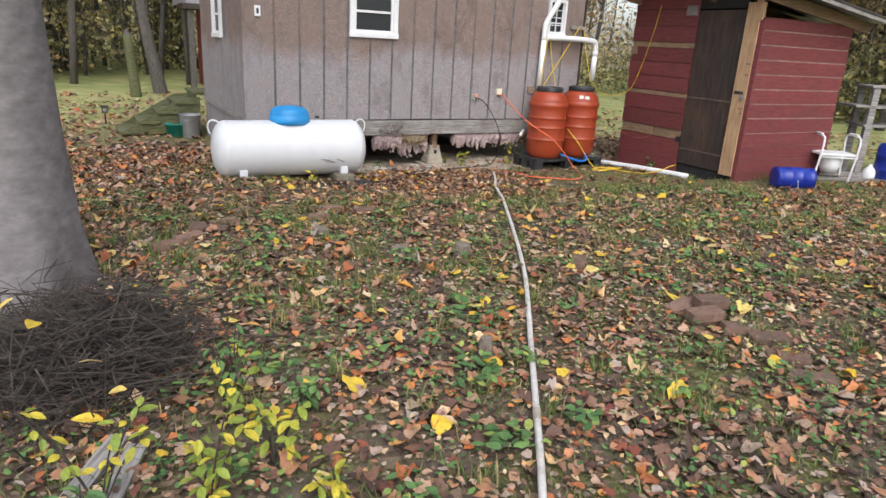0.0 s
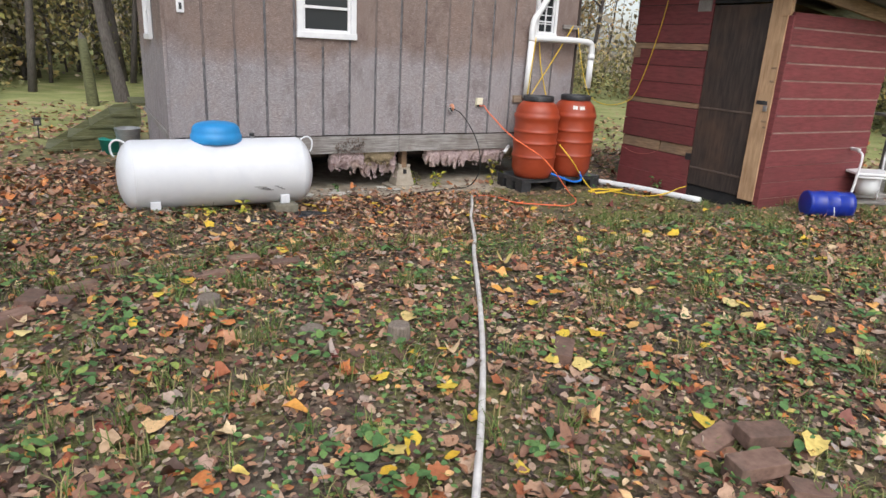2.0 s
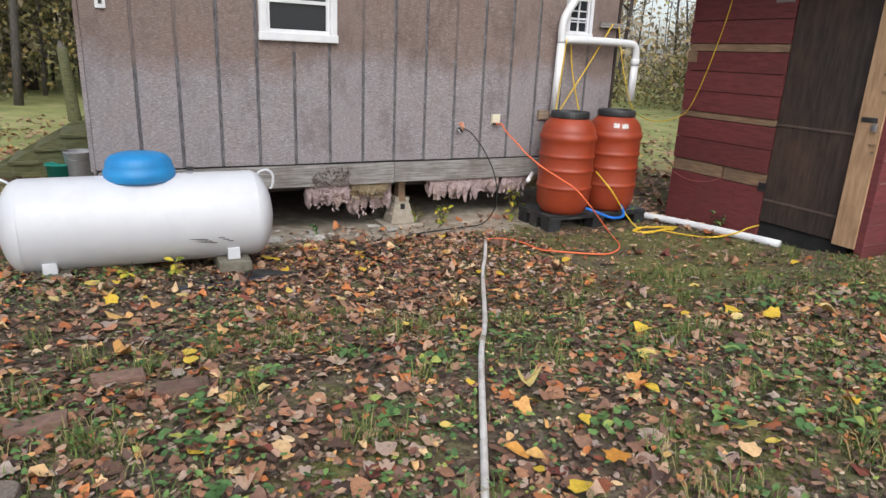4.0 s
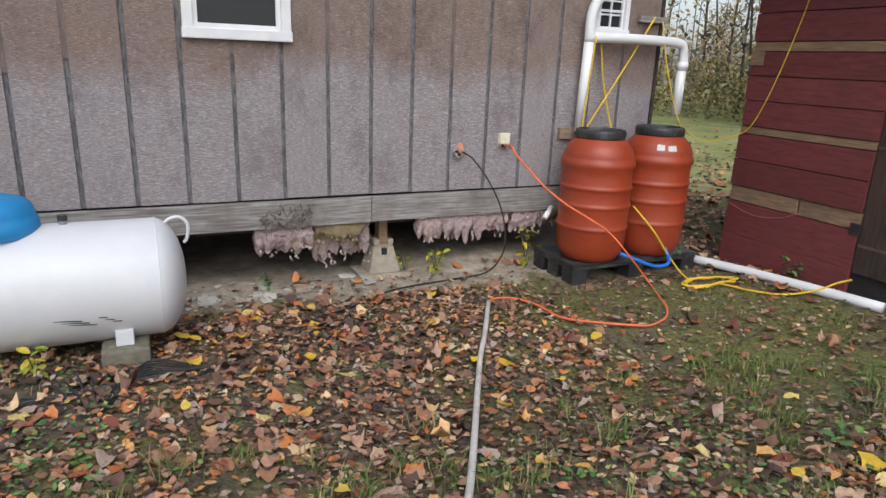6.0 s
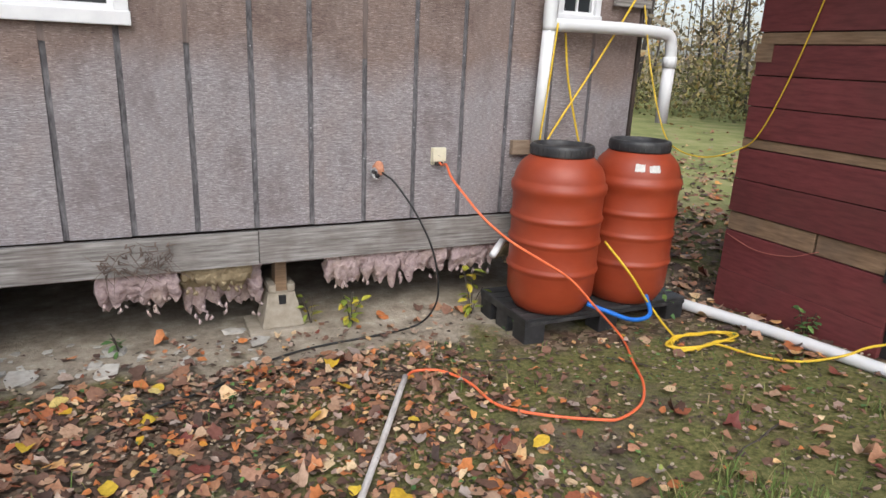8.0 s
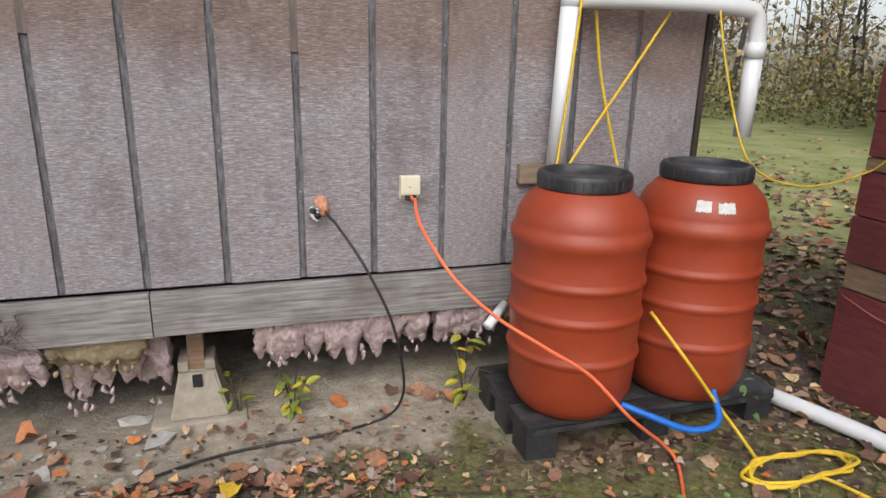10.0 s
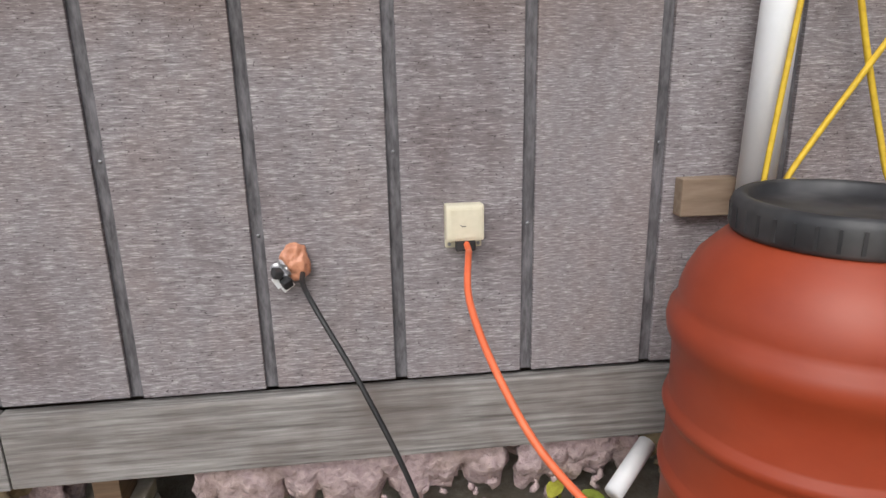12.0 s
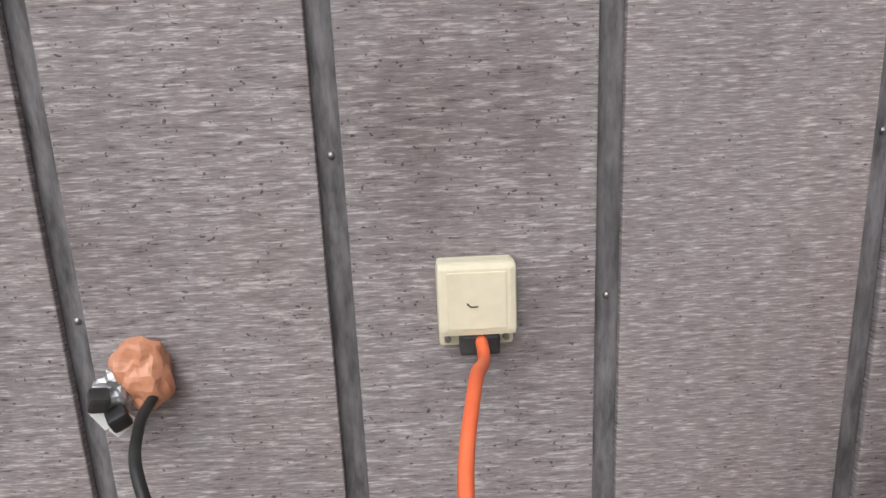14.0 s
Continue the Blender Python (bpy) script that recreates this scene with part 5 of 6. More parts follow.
for i in range(300):
    a = radians(rng.uniform(-38, 118))
    d = rng.uniform(18.5, 27) if i < 130 else rng.uniform(27, 46)
    if i < 34:
        d = rng.uniform(17.5, 21)
    x, y = 3 + d * math.cos(a), 3 + d * math.sin(a)
    if 0.5 < x < 8.5 and 15 < y < 25:
        continue
    gap = 36 < math.degrees(a) < 66
    if gap and (d < 25 or rng.random() < 0.4):
        continue
    spots.append((x, y, gap))
used = set()
for x, y, gap in spots:
    k = rng.choice((3, 3, 2, 3)) if gap else rng.choice((0, 1, 2, 2, 3, 3, 4, 4, 0))
    s = rng.uniform(0.6, 0.9) if gap else rng.uniform(0.75, 1.15)
    m = pose(x, y, gz(x, y) - 0.05, 0, 0, rng.uniform(0, 360)) @ Matrix.Diagonal((s, s, s * rng.uniform(0.9, 1.15), 1))
    if k not in used:
        used.add(k)
        protos[k].matrix_basis = m
    else:
        c_ = copy_thing(protos[k], Matrix.Identity(4))
        c_.matrix_basis = m
# a ragged understorey along the edge of the wood
rs = np.random.RandomState(5)
cen = []
for i in range(900):
    a = radians(rs.uniform(-38, 118))
    d = rs.uniform(19.5, 30) if i % 3 else rs.uniform(18.8, 21)
    h = abs(rs.normal(0, 0.9)) + 0.2
    if 36 < math.degrees(a) < 66:
        d += 5
        h *= 0.75
    x, y = 3 + d * math.cos(a), 3 + d * math.sin(a)
    if -0.8 < x < 8.5 and y < 25:
        continue
    cen.append((x, y, gz(x, y) + h))
me = leaf_cloud("undergrowth", cen, 52000, 0.5, 0.08, OLIVE, 9)
tagged(new("undergrowth", me), "tangled olive and tan undergrowth at the wood's edge", "undergrowth", kind="stuff")
# thin stems in the depth of the wood
vv, ff = [], []
for i in range(1100):
    a = radians(rs.uniform(-40, 118))
    d = rs.uniform(26, 58)
    x, y, r, h = 3 + d * math.cos(a), 3 + d * math.sin(a), rs.uniform(0.02, 0.09), rs.uniform(4, 11)
    if (0.5 < x < 8.5 and y < 24) or (36 < math.degrees(a) < 66 and i % 6):
        continue
    k, lx, ly = len(vv), rs.normal(0, 0.5), rs.normal(0, 0.5)
    for (cx, cy, cz, rr) in ((x, y, -0.6, r), (x + lx, y + ly, h, r * 0.3)):
        for q in range(5):
            vv.append((cx + rr * math.cos(q * 1.2566), cy + rr * math.sin(q * 1.2566), cz))
    ff += [(k + q, k + (q + 1) % 5, k + 5 + (q + 1) % 5, k + 5 + q) for q in range(5)]
tagged(new("far_stems", raw_mesh("far_stems", vv, ff, BARK)), "grey stems deep in the wood", "woodland", kind="stuff")
cen = []
for i in range(1100):
    a = radians(rs.uniform(-40, 118))
    d = rs.uniform(27, 60)
    g_ = 36 < math.degrees(a) < 66
    cen.append((3 + d * math.cos(a), 3 + d * math.sin(a), rs.uniform(-0.5, 2.2) if g_ else rs.uniform(0, 9.0)))
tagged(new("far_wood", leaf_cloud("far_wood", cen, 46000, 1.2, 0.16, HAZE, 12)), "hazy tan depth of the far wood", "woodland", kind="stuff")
cen = []
for i in range(260):
    a = radians(rs.uniform(66, 118) if i % 4 else rs.uniform(-38, 36))
    d = rs.uniform(20.5, 27)
    x, y = 3 + d * math.cos(a), 3 + d * math.sin(a)
    if 0.0 < x < 8.5:
        continue
    cen.append((x, y, rs.uniform(0.6, 6.5)))
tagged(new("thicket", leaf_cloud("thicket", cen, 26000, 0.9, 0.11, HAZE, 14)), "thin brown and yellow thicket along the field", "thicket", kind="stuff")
b = bmesh.new()
n = 90
ring = []
for i in range(n + 1):
    a = radians(-60 + 200 * i / n)
    x, y = 3 + 66 * math.cos(a), 3 + 66 * math.sin(a)
    top = (1.5 if 36 < math.degrees(a) < 66 else 10.0) + 2.0 * noise.noise(Vector((i * 0.3, 1, 0))) + 1.5 * noise.noise(Vector((i * 1.1, 4, 0)))
    ring.append((b.verts.new((x, y, -2)), b.verts.new((x, y, top))))
for p, q in zip(ring, ring[1:]):
    b.faces.new((p[0], q[0], q[1], p[1]))
solo("backdrop", b, FOREST, "far tan woodland edge with haze in its colour", "backdrop", kind="structure")

# two trees behind the steps
t = thing("tree", "leaning dark tree beyond the steps", "tree", (1.90, 18.40, gz(1.90, 18.40)))
part("trunk", tubed(spline([(0, 0, -0.1), (-0.12, 0, 0.7), (-0.28, 0, 1.7), (-0.42, 0, 3.5), (-0.5, 0.1, 6.0), (-0.4, 0.2, 9.0)], 5), [0.19 - 0.006 * k for k in range(26)], 12), BARK, t, smooth=True)
tips = []
for k in range(6):
    a_ = k * 1.1
    p_ = Vector((-0.45, 0.05, 4.2 + 0.6 * k))
    q_ = p_ + Vector((math.cos(a_) * 1.6, math.sin(a_) * 1.6, 1.1))
    part("limb", tubed(spline([p_, (p_ + q_) / 2 + Vector((0, 0, 0.2)), q_], 4), [0.05 - 0.0045 * j for j in range(9)], 6), BARK, t, smooth=True)
    tips += [p_.lerp(q_, f_) for f_ in (0.5, 0.8, 1.0)]
part("crown", leaf_cloud("crown", tips, 900, 0.4, 0.08, CROWN, 51), None, t)
t = thing("tree_stub", "stub of a mossy broken trunk beyond the steps", "stump", (1.20, 17.40, gz(1.20, 17.40)))
part("trunk", tubed(spline([(0.03, 0, -0.1), (0.0, 0, 0.5), (-0.03, 0, 1.0), (-0.06, 0, 1.45)], 4), [0.13 - 0.003 * k for k in range(13)], 14), GREEN_WOOD, t, smooth=True)
part("broken_top", tubed([(-0.06, 0, 1.44), (-0.09, 0, 1.58)], [0.09, 0.02], 8), BARK, t)
t = thing("utility_post", "thin dark post beyond the steps", "post", (3.00, 21.50, gz(3.00, 21.50)))
part("pole", tubed([(0, 0, -0.1), (0.0, 0, 5.2)], 0.07, 12), BARK, t, smooth=True)
part("cap", tubed([(0, 0, 5.2), (0, 0, 5.24)], 0.1, 12), BARK, t)

# the big tree by the path
t = thing("tree", "large grey tree trunk with smooth mauve bark by the path", "tree", (-0.37, 3.42, gz(-0.3, 3.3)))
b = bmesh.new()
pts, rad = [], []
for i in range(30):
    z = -0.15 + i * 0.27
    pts.append((0.04 * math.sin(z * 0.8) - 0.01 * z, 0.02 * z, z))
    rad.append((0.335 + 0.13 * math.exp(-max(z, 0) * 2.6)) * (1 - 0.03 * z))
tube(b, pts, rad, 40)
for v in b.verts:
    a = math.atan2(v.co.y, v.co.x)
    fl = math.exp(-max(v.co.z, 0) * 2.0)
    k = 1 + 0.1 * fl * math.sin(a * 5 + 1) + 0.05 * noise.noise(v.co * 2.5) + 0.02 * noise.noise(v.co * 9)
    v.co.x *= k
    v.co.y *= k
for i, a in enumerate((0.4, 2.2, 3.9, 5.3)):
    z = 4.2 + i * 0.7
    tube(b, spline([(0, 0.08, z), (math.cos(a) * 0.8, math.sin(a) * 0.8, z + 0.9), (math.cos(a) * 2.0, math.sin(a) * 2.0, z + 2.2), (math.cos(a) * 3.0, math.sin(a) * 3.0, z + 3.4)], 4), [0.11 - 0.008 * k for k in range(13)], 10)
part("trunk", b, SMOOTH_BARK, t, smooth=True)
tips = [Vector((math.cos(a) * 2.4, math.sin(a) * 2.4, 7.0 + i * 0.6)) for i, a in enumerate((0.4, 2.2, 3.9, 5.3))]
part("crown", leaf_cloud("crown", tips, 1200, 0.9, 0.06, CROWN, 3), None, t)

# ---- brush, shrubs and clutter near the tree ----
b = bmesh.new()
rng = random.Random(31)
for i in range(2300):
    x, y = 0.0 + rng.gauss(0, 0.2), 2.36 + rng.gauss(0, 0.24)
    z = gz(x, y) + abs(rng.gauss(0.05, 0.09))
    a, e, ln = rng.uniform(0, 6.28), rng.gauss(0, 0.35), rng.uniform(0.15, 0.5)
    d = Vector((math.cos(a) * math.cos(e), math.sin(a) * math.cos(e), math.sin(e)))
    p = Vector((x, y, z))
    bend = Vector((rng.gauss(0, 0.04), rng.gauss(0, 0.04), rng.gauss(0, 0.03)))
    q = [p - d * ln / 2, p + bend, p + d * ln / 2]
    for v in q:
        v.z = max(v.z, gz(v.x, v.y) + 0.004)
    tube(b, q, [rng.uniform(0.0015, 0.005), 0.0028, 0.001], 4)
solo("brush_pile", b, TWIG, "dark heap of dead twigs at the foot of the tree", "brush", kind="stuff")


def leaf_shape(b, m, length, width, fold=0.25, lobes=False):
    k = 5
    l, r, c = [], [], []
    for i in range(k + 1):
        t = i / k
        w_ = width * math.sin(math.pi * min(0.98, t * 0.92 + 0.05)) ** 0.8 * (1 if not lobes or i % 2 else 0.72)
        zc = -0.2 * length * t * t
        c.append(b.verts.new(m @ Vector((0, length * t, zc))))
        l.append(b.verts.new(m @ Vector((-w_, length * t, zc + w_ * fold))))
        r.append(b.verts.new(m @ Vector((w_, length * t, zc + w_ * fold))))
    for i in range(k):
        b.faces.new((l[i], c[i], c[i + 1], l[i + 1]))
        b.faces.new((c[i], r[i], r[i + 1], c[i + 1]))


def shrub(x, y, h, stems, leaves, size, seed, label, material=None, base=None):
    rng = random.Random(seed)
    t = thing("shrub", label, "shrub", (x, y, gz(x, y) if base is None else base), "leafy shrubs")
    for s in range(stems):
        a = rng.uniform(0, 6.28)
        tip = Vector((math.cos(a) * h * rng.uniform(0.15, 0.5), math.sin(a) * h * rng.uniform(0.15, 0.5), h * rng.uniform(0.7, 1.1)))
        pts = spline([(0, 0, -0.01), tip * 0.5 + Vector((0, 0, 0.1 * h)), tip], 5)
        stem = part("stem", tubed(pts, 0.0028, 5), TWIG, t)
        b = bmesh.new()
        for i in range(leaves):
            p = pts[min(len(pts) - 1, 2 + int(rng.random() * (len(pts) - 2)))]
            m = Matrix.Translation(p) @ Euler((rng.uniform(-0.7, 0.5), rng.uniform(-0.4, 0.4), rng.uniform(0, 6.28))).to_matrix().to_4x4() @ Matrix.Translation((0, 0.012, 0))
            leaf_shape(b, m, size * rng.uniform(0.7, 1.3), size * 0.28 * rng.uniform(0.8, 1.2))
        part("leaves", b, material or SHRUB, t)


shrub(0.47, 1.61, 0.34, 4, 6, 0.05, 1, "yellow-green shrub in the leaf litter")
shrub(0.04, 1.32, 0.36, 5, 8, 0.045, 2, "yellow-green shrub beside the brush pile")
shrub(0.58, 1.31, 0.2, 6, 7, 0.055, 3, "low shrub with yellowing leaves")
shrub(-0.00, 1.04, 0.3, 6, 8, 0.045, 4, "low green shrub near the tree", WEED)
shrub(0.07, 1.69, 0.62, 2, 3, 0.075, 5, "thin stem with a few yellow leaves before the trunk", YELLOW_LEAF)
shrub(0.55, 1.87, 0.28, 6, 8, 0.045, 21, "green seedlings at the edge of the brush pile", WEED)
shrub(0.34, 1.17, 0.3, 6, 9, 0.05, 22, "yellow-green shrub in the litter by the path")
shrub(0.77, 1.62, 0.18, 6, 8, 0.045, 23, "low green seedlings in the litter", WEED)
shrub(0.70, 1.03, 0.16, 5, 8, 0.05, 24, "low yellowing seedlings by the path")
shrub(5.62, 7.36, 0.26, 4, 5, 0.07, 6, "yellow-green seedling beside the pallet")
shrub(4.83, 7.44, 0.2, 5, 6, 0.06, 7, "yellowing seedling under the rim board")
shrub(4.6, 7.5, 0.18, 3, 4, 0.06, 8, "small seedling by the pier")
shrub(3.55, 7.42, 0.12, 3, 4, 0.05, 9, "green weed in the crawl space dirt", WEED)
shrub(7.36, 6.25, 0.22, 4, 7, 0.05, 10, "green weed by the drain pipe", WEED)
shrub(6.86, 6.86, 0.2, 3, 4, 0.05, 11, "green weed between barrel and drain pipe", WEED)
shrub(1.97, 6.30, 0.12, 3, 5, 0.06, 12, "yellow seedling under the tank")
shrub(2.27, 6.30, 0.12, 3, 5, 0.06, 13, "yellow seedling under the tank")
shrub(5.78, 6.95, 0.14, 2, 3, 0.07, 14, "green leaf growing through the pallet", WEED)
# dry tendrils hanging on the rim board
b = bmesh.new()
rng = random.Random(6)
for i in range(40):
    x = rng.uniform(3.5, 3.85)
    z = rng.uniform(-0.05, 0.12)
    tube(b, [(x, 7.385, z), (x + rng.uniform(-0.06, 0.06), 7.36, z + rng.uniform(-0.02, 0.06)), (x + rng.uniform(-0.12, 0.12), 7.37, z + rng.uniform(-0.12, 0.05))], [0.004, 0.003, 0.001], 4)
    m = Matrix.Translation((x, 7.372, z)) @ Euler((rng.uniform(1, 2), rng.uniform(-0.4, 0.4), rng.uniform(0, 6.28))).to_matrix().to_4x4()
    leaf_shape(b, m, 0.03, 0.005)
solo("dry_vine", b, surface("dry_vine", (0.09, 0.065, 0.055), (0.2, 0.15, 0.125), 30, rough=0.95), "dry dead vine clinging to the rim board", "vine", kind="stuff")

# loose planks at the path's edge
for x, y, a, l in ((0.0, 1.46, 60, 0.45), (0.1, 1.42, 68, 0.35)):
    solo("loose_plank", boxed((-l / 2, -0.035, 0), (l / 2, 0.035, 0.02), 0.004), GREY_WOOD, "short grey plank in the litter", "plank", "loose planks", at=pose(x, y, gz(x, y) + 0.01, 2, -4, a))

# bricks
bmb = boxed((-0.1, -0.048, 0), (0.1, 0.048, 0.057), 0.005)
for v in bmb.verts:
    v.co += Vector((noise.noise(v.co * 30), noise.noise(v.co * 30 + Vector((9, 0, 0))), noise.noise(v.co * 30 + Vector((0, 9, 0))))) * 0.004
BR_ME = done("brick", bmb, BRICK)
rng = random.Random(15)
spots = [(3.12, 1.82, 0.0, 5), (3.3, 1.8, 0.0, -8), (3.25, 1.72, 0.055, -20), (3.08, 1.62, 0.0, -15), (3.06, 1.6, 0.058, -12), (3.17, 1.44, 0.0, -40), (3.22, 1.3, 0.0, -30), (3.11, 1.11, 0.0, -45), (3.02, 0.92, 0.0, -50),
         (0.5, 3.86, 0, 10), (0.66, 3.94, 0, 22), (0.84, 4.08, 0, -30), (0.95, 4.26, 0, 12), (0.74, 4.15, 0.0, 70), (1.13, 4.58, 0, 15), (1.64, 4.26, 0, 8), (1.9, 4.6, 0, 5), (2.14, 4.4, 0, 0), (3.03, 2.66, 0.02, 50)]
for x, y, dz, a in spots:
    ob = new("brick", BR_ME)
    ob.matrix_basis = pose(x, y, gz(x, y) - 0.012 + dz, rng.uniform(-6, 6), rng.uniform(-6, 6), a + rng.uniform(-6, 6))
    tagged(ob, "old mossy red-brown brick in the leaves", "brick", "scattered bricks")

# cut stubs
for x, y, r, h in ((2.34, 3.08, 0.055, 0.1), (1.7, 1.73, 0.032, 0.1), (1.57, 3.86, 0.06, 0.06), (1.98, 3.34, 0.06, 0.05)):
    b = lathe([(0, -0.03), (r * 1.15, -0.03), (r * 1.05, h * 0.4), (r, h * 0.92), (r * 0.9, h), (0, h)], 20)
    for v in b.verts:
        v.co += Vector((noise.noise(v.co * 25), noise.noise(v.co * 25 + Vector((7, 0, 0))), 0)) * 0.008
    solo("sapling_stub", b, surface("cut_stub", (0.12, 0.095, 0.075), (0.26, 0.21, 0.17), 30, (3, 3, 1), 0.95, bump=0.5) if x == 2.34 else bpy.data.materials["cut_stub"], "cut sapling stub standing in the grass", "stump", "sapling stubs", smooth=False, at=pose(x, y, gz(x, y)))

# fallen sticks
rng = random.Random(41)
for i in range(46):
    x, y = rng.uniform(0.6, 6.6), rng.uniform(1.2, 6.9)
    a, l = rng.uniform(0, 6.28), rng.uniform(0.12, 0.5)
    pts = []
    for k in range(5):
        xx, yy = x + math.cos(a) * l * (k / 4 - 0.5), y + math.sin(a) * l * (k / 4 - 0.5)
        pts.append((xx + rng.gauss(0, 0.006), yy + rng.gauss(0, 0.006), gz(xx, yy) + 0.018))
    solo("fallen_stick", tubed(pts, [0.005, 0.005, 0.004, 0.003, 0.002], 5), TWIG, "thin dark stick in the leaf litter", "stick", "fallen sticks")
# bundle of dark cable ends by the tank
for i in range(7):
    pts = spline([(2.85 + 0.03 * i, 6.2 - 0.02 * i, gz(2.95, 6.3) + 0.02 + 0.008 * i), (2.75, 6.12 + 0.03 * i, gz(2.75, 6.1) + 0.03), (2.45 + 0.02 * i, 6.05 - 0.03 * i, gz(2.45, 6.05) + 0.02), (2.2 + 0.05 * i, 6.0 + 0.04 * i, gz(2.2, 6) + 0.02)], 5)
    solo("cable_end", tubed(pts, 0.005, 6), CABLE_BLACK if i % 3 else surface("slate_blue_cable", (0.03, 0.05, 0.09), (0.06, 0.09, 0.14), 20, rough=0.5) if i == 0 else CABLE_BLACK, "loose dark cable by the tank pad", "cable", "loose cables", smooth=True)

# ---- leaf litter, grass and weeds ----
rs = np.random.RandomState(11)


def patch(x, y, f, s):
    return (np.sin(f * x + s) * np.sin(f * 1.13 * y + 2 * s) + 0.6 * np.sin(2.3 * f * x - 1.7 * f * y + 3 * s) + 0.4 * np.sin(4.1 * f * y + 3.3 * f * x + s)) / 2


def scatter(count, x0, x1, y0, y1, keep):
    x, y = rs.uniform(x0, x1, count), rs.uniform(y0, y1, count)
    k = rs.rand(count) < keep(x, y)
    return x[k], y[k]


def open_ground(x, y):
    shed_in = (x > 7.4) & (x < 9.3) & (y > 4.82) & (y < 7.08)
    cabin = (x > 1.75) & (x < 6.9) & (y > 7.5) & (y < 10.7)
    pallet_in = (x > 5.66) & (x < 6.97) & (y > 6.78) & (y < 7.5)
    clear = shed_in | cabin | pallet_in
    for (ax, ay), (bx, by) in zip(line, line[1:]):
        t = np.clip(((x - ax) * (bx - ax) + (y - ay) * (by - ay)) / ((bx - ax) ** 2 + (by - ay) ** 2), 0, 1)
        clear = clear | (np.hypot(x - ax - t * (bx - ax), y - ay - t * (by - ay)) < 0.022)
    loop = np.abs(np.hypot((x - 5.55) / 1.0, (y - 6.35) / 0.95) - 0.5) < 0.03
    return ~(clear | (loop & (y < 6.4)))


LOBED = np.array([(0, 0), (0.16, 0.1), (0.46, 0.06), (0.34, 0.32), (0.55, 0.62), (0.24, 0.64), (0.0, 1.0), (-0.22, 0.66), (-0.52, 0.6), (-0.36, 0.34), (-0.45, 0.08), (-0.15, 0.1)]) - (0, 0.42)
BROAD = np.array([(0, 0), (0.2, 0.06), (0.4, 0.12), (0.42, 0.32), (0.5, 0.55), (0.34, 0.64), (0.24, 0.84), (0.0, 0.97), (-0.2, 0.84), (-0.36, 0.66), (-0.48, 0.52), (-0.4, 0.3), (-0.38, 0.1), (-0.18, 0.07)]) - (0, 0.45)
OVAL = np.array([(0, 0), (0.2, 0.14), (0.32, 0.38), (0.28, 0.64), (0.12, 0.88), (0, 1.0), (-0.13, 0.86), (-0.28, 0.62), (-0.3, 0.36), (-0.19, 0.12)]) - (0, 0.45)


def leaves(name, x, y, size, shape, material, curl=0.3, lift=0.012, label=""):
    n, k = len(x), len(shape)
    s = size * rs.uniform(0.55, 1.3, n)
    a = rs.uniform(0, 2 * np.pi, n)
    tx, ty = rs.normal(0, 0.2, n), rs.normal(0, 0.2, n)
    cu = rs.normal(curl * 0.4, curl, n)
    jit = 1 + rs.normal(0, 0.09, (n, k))
    px = np.concatenate([np.zeros((n, 1)), shape[None, :, 0] * jit], 1) * s[:, None]
    py = np.concatenate([np.zeros((n, 1)), shape[None, :, 1] * jit], 1) * s[:, None]
    r2 = (px ** 2) / s[:, None]
    pzz = cu[:, None] * r2 * 2.2 + tx[:, None] * px + ty[:, None] * py + rs.normal(0, 0.03, (n, k + 1)) * s[:, None]
    X = x[:, None] + px * np.cos(a)[:, None] - py * np.sin(a)[:, None]
    Y = y[:, None] + px * np.sin(a)[:, None] + py * np.cos(a)[:, None]
    Z = lie(X, Y) + np.maximum(pzz + lift + rs.uniform(0, 0.02, n)[:, None], 0.003)
    v = np.stack([X, Y, Z], -1).reshape(-1, 3)
    base = np.arange(n)[:, None] * (k + 1)
    i = np.arange(k)
    tri = np.stack([np.zeros(k, int), 1 + i, 1 + (i + 1) % k], 1)
    f = (base[:, :, None] + tri[None]).reshape(-1, 3)
    me = raw_mesh(name, v.tolist(), f.tolist(), material)
    me.shade_smooth()
    return tagged(new(name, me), label, "leaf litter", kind="stuff")


def litter_keep(x, y):
    near = 0.75 + 0.4 * patch(x, y, 2.1, 0.7)
    near = near * np.where(y > 4.4, 1 - 0.8 * step(4.6, 5.6, x), 1)
    band = np.exp(-((y - 6.2) / 0.8) ** 2) * (x > 2.5) * (x < 5.3)
    dirt = np.where((y > 7.05) & (x > 2.6) & (x < 6.9), 0.18, 1.0)
    return np.clip(near + 0.6 * band, 0.05, 1) * dirt * open_ground(x, y)


x, y = scatter(13200, -1.2, 9.8, -0.4, 9.6, litter_keep)
leaves("leaf_litter", x, y, 0.07, BROAD, BROWN_LEAF, 0.55, label="brown and russet lobed leaves fallen over the yard")
x, y = scatter(68000, -1.2, 9.8, -0.4, 9.6, litter_keep)
leaves("leaf_litter", x, y, 0.042, OVAL, BROWN_LEAF, 0.7, label="small curled brown leaves fallen over the yard")
x, y = scatter(30000, -9, 18, 6.0, 18.5, lambda x, y: open_ground(x, y) * ((x < 1.7) | (x > 7.0) | (y > 10.8)) * np.clip(1.4 - np.hypot(x - 3, y - 5) / 11, 0.02, 1))
leaves("leaf_litter", x, y, 0.09, BROAD, BROWN_LEAF, 0.4, label="orange-brown leaves on the far side of the yard")
x, y = scatter(230, -0.5, 7.0, 0.7, 7.0, litter_keep)
leaves("yellow_leaves", x, y, 0.085, OVAL, YELLOW_LEAF, 0.5, 0.03, "bright yellow fresh-fallen leaves")
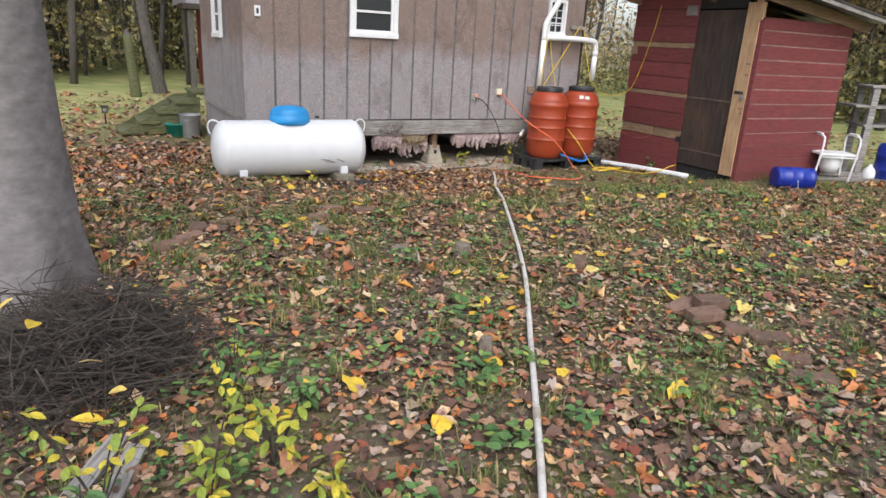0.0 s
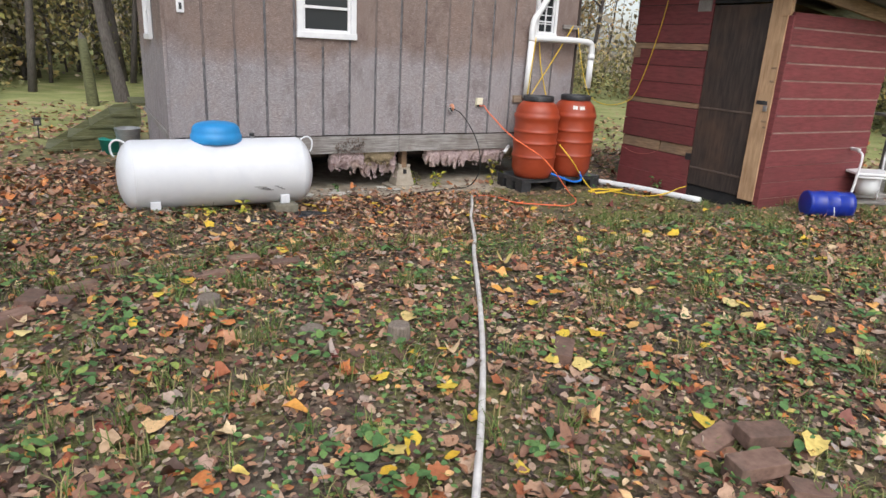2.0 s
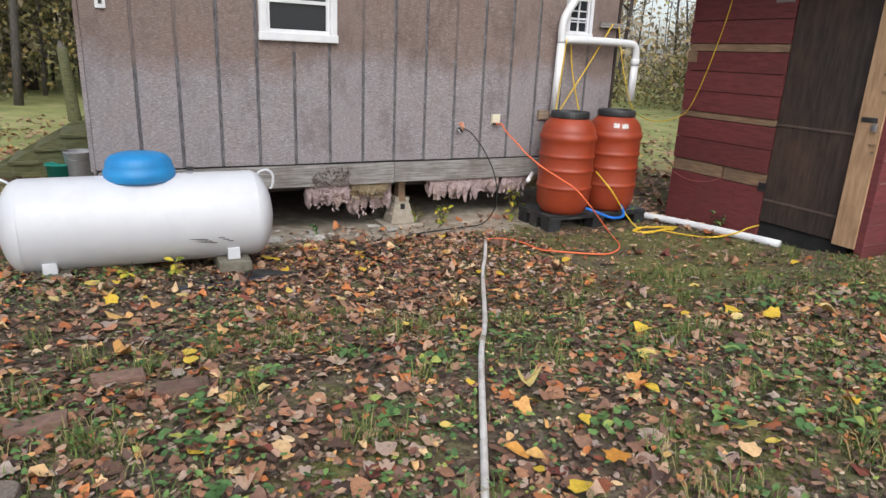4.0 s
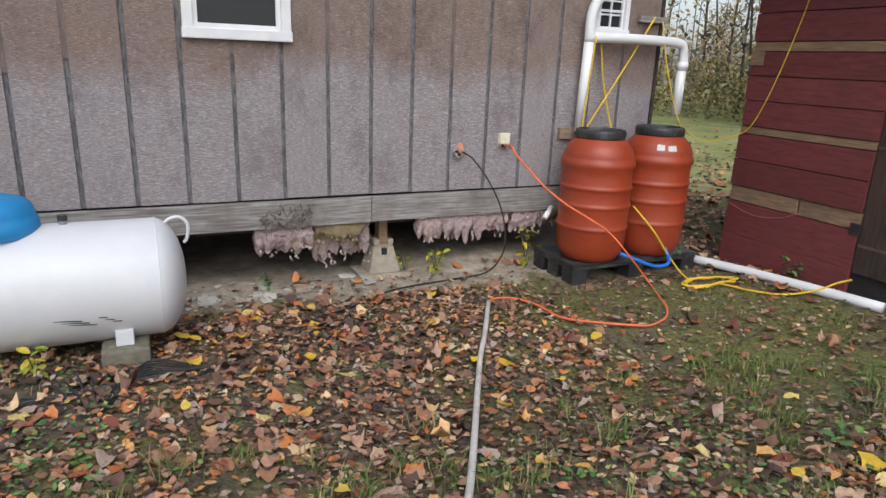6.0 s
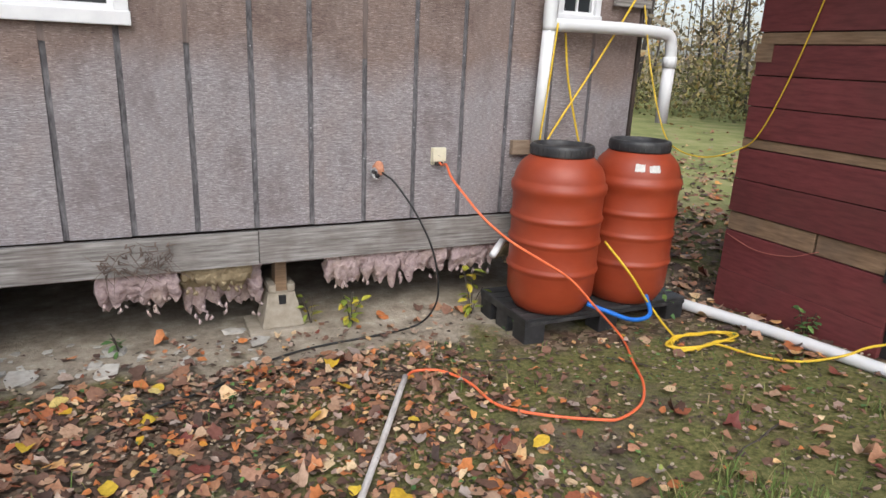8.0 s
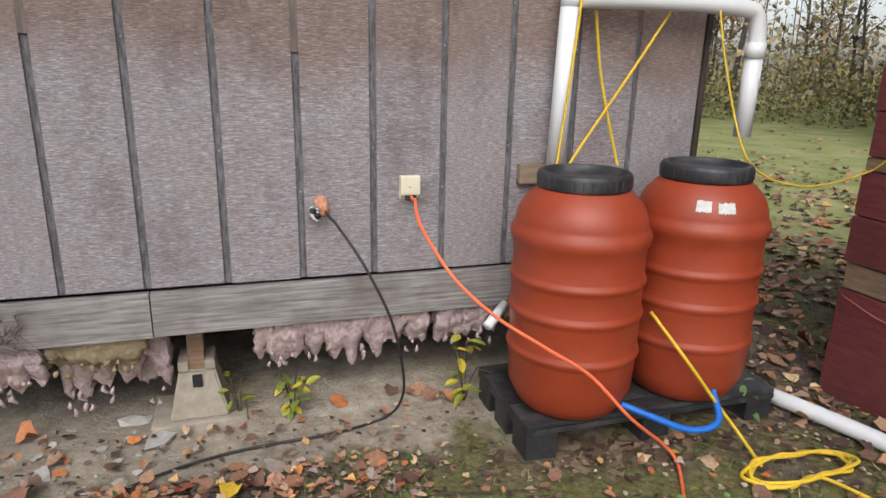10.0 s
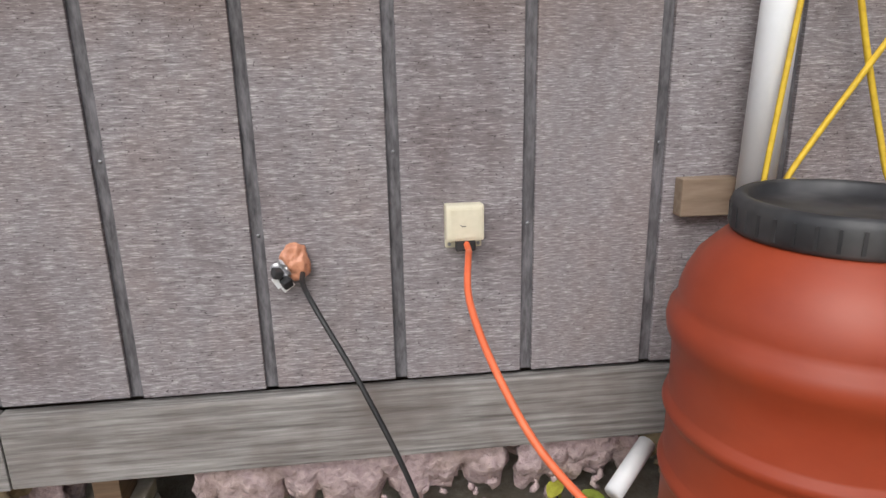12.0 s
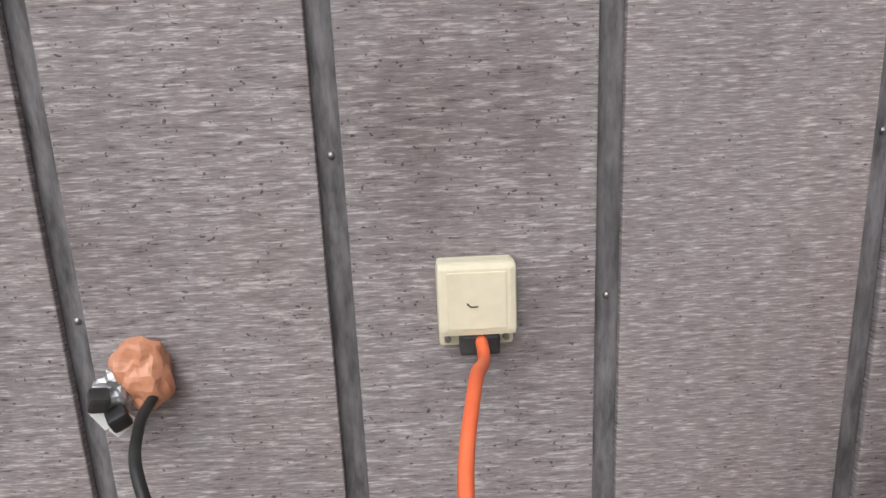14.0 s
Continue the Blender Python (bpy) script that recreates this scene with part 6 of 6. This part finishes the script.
x, y = scatter(120, 0, 6.5, 0.7, 7.0, litter_keep)
leaves("yellow_leaves", x, y, 0.09, BROAD, YELLOW_LEAF, 0.5, 0.03, "yellow and orange lobed fresh-fallen leaves")


def blades(name, x, y, length, width, material, label):
    n = len(x)
    h = length * rs.uniform(0.4, 1.3, n)
    a = rs.uniform(0, 2 * np.pi, n)
    ln = rs.uniform(0.2, 1.2, n) * h
    w_ = width * rs.uniform(0.6, 1.3, n)
    z = lie(x, y)
    dx, dy = np.cos(a), np.sin(a)
    P = [(x - dy * w_, y + dx * w_, z), (x + dy * w_, y - dx * w_, z),
         (x + dx * ln * 0.4 + dy * w_ * 0.8, y + dy * ln * 0.4 - dx * w_ * 0.8, z + h * 0.65), (x + dx * ln * 0.4 - dy * w_ * 0.8, y + dy * ln * 0.4 + dx * w_ * 0.8, z + h * 0.65), (x + dx * ln, y + dy * ln, z + h * 0.85)]
    v = np.stack([np.stack(p, -1) for p in P], 1).reshape(-1, 3)
    b_ = np.arange(n) * 5
    quads = np.stack([b_, b_ + 1, b_ + 2, b_ + 3], 1).tolist()
    tris = np.stack([b_ + 3, b_ + 2, b_ + 4], 1).tolist()
    return tagged(new(name, raw_mesh(name, v.tolist(), quads + tris, material)), label, "grass", kind="stuff")


def grass_keep(x, y):
    k = np.clip(0.25 + 1.1 * patch(x, y, 1.7, 2.0), 0.06, 1)
    k = np.where((y > 5.0) & (x > 2.6), k * 0.25, k)
    k = np.where((x > 5.2) & (y < 4.4), k + 0.25, k)
    return k * open_ground(x, y) * np.where((y > 7.0) & (x > 2.4) & (x < 6.9), 0.05, 1)


x, y = scatter(110000, -1.0, 9.8, -0.4, 9.0, grass_keep)
blades("grass", x, y, 0.055, 0.0022, GRASS, "short thin autumn grass among the leaves")
tc = rs.uniform((0, 0.8), (8.6, 5.5), (280, 2))
tc = np.repeat(tc, 34, 0)
tx_ = tc + rs.normal(0, 0.035, tc.shape)
kk = open_ground(tx_[:, 0], tx_[:, 1])
blades("grass_tuft", tx_[kk, 0], tx_[kk, 1], 0.10, 0.0025, GRASS, "longer tufts of grass")


def weed_keep(x, y):
    k = np.clip(0.35 + 1.2 * patch(x, y, 2.6, 4.0), 0.06, 1)
    return k * open_ground(x, y) * np.where((y > 4.9) & (x > 2.6), 0.12, 1)


x, y = scatter(44000, -0.6, 9.0, -0.3, 7.0, weed_keep)
leaves("low_weeds", x, y, 0.028, OVAL, WEED, 0.4, 0.03, "low green creeping weeds among the leaves")
wc = rs.uniform((0.4, 0.8), (6.5, 4.6), (90, 2))
wc = np.repeat(wc, 16, 0)
wx = wc + rs.normal(0, 0.06, wc.shape)
leaves("broad_weeds", wx[:, 0], wx[:, 1], 0.05, OVAL, WEED, 0.4, 0.05, "broader green weed leaves in clumps")
# crumbs of bark, stalks and broken leaf over the whole yard
x, y = scatter(66000, -0.2, 8.6, -0.2, 7.4, lambda x, y: open_ground(x, y) * np.where((y > 7.0) & (x < 6), 0.2, np.where((x > 5.3) & (y > 4.6), 0.4, 0.8)))
leaves("litter_crumbs", x, y, 0.026, OVAL, CRUMB, 0.5, 0.006, "crumbs of dark broken leaf and bark")
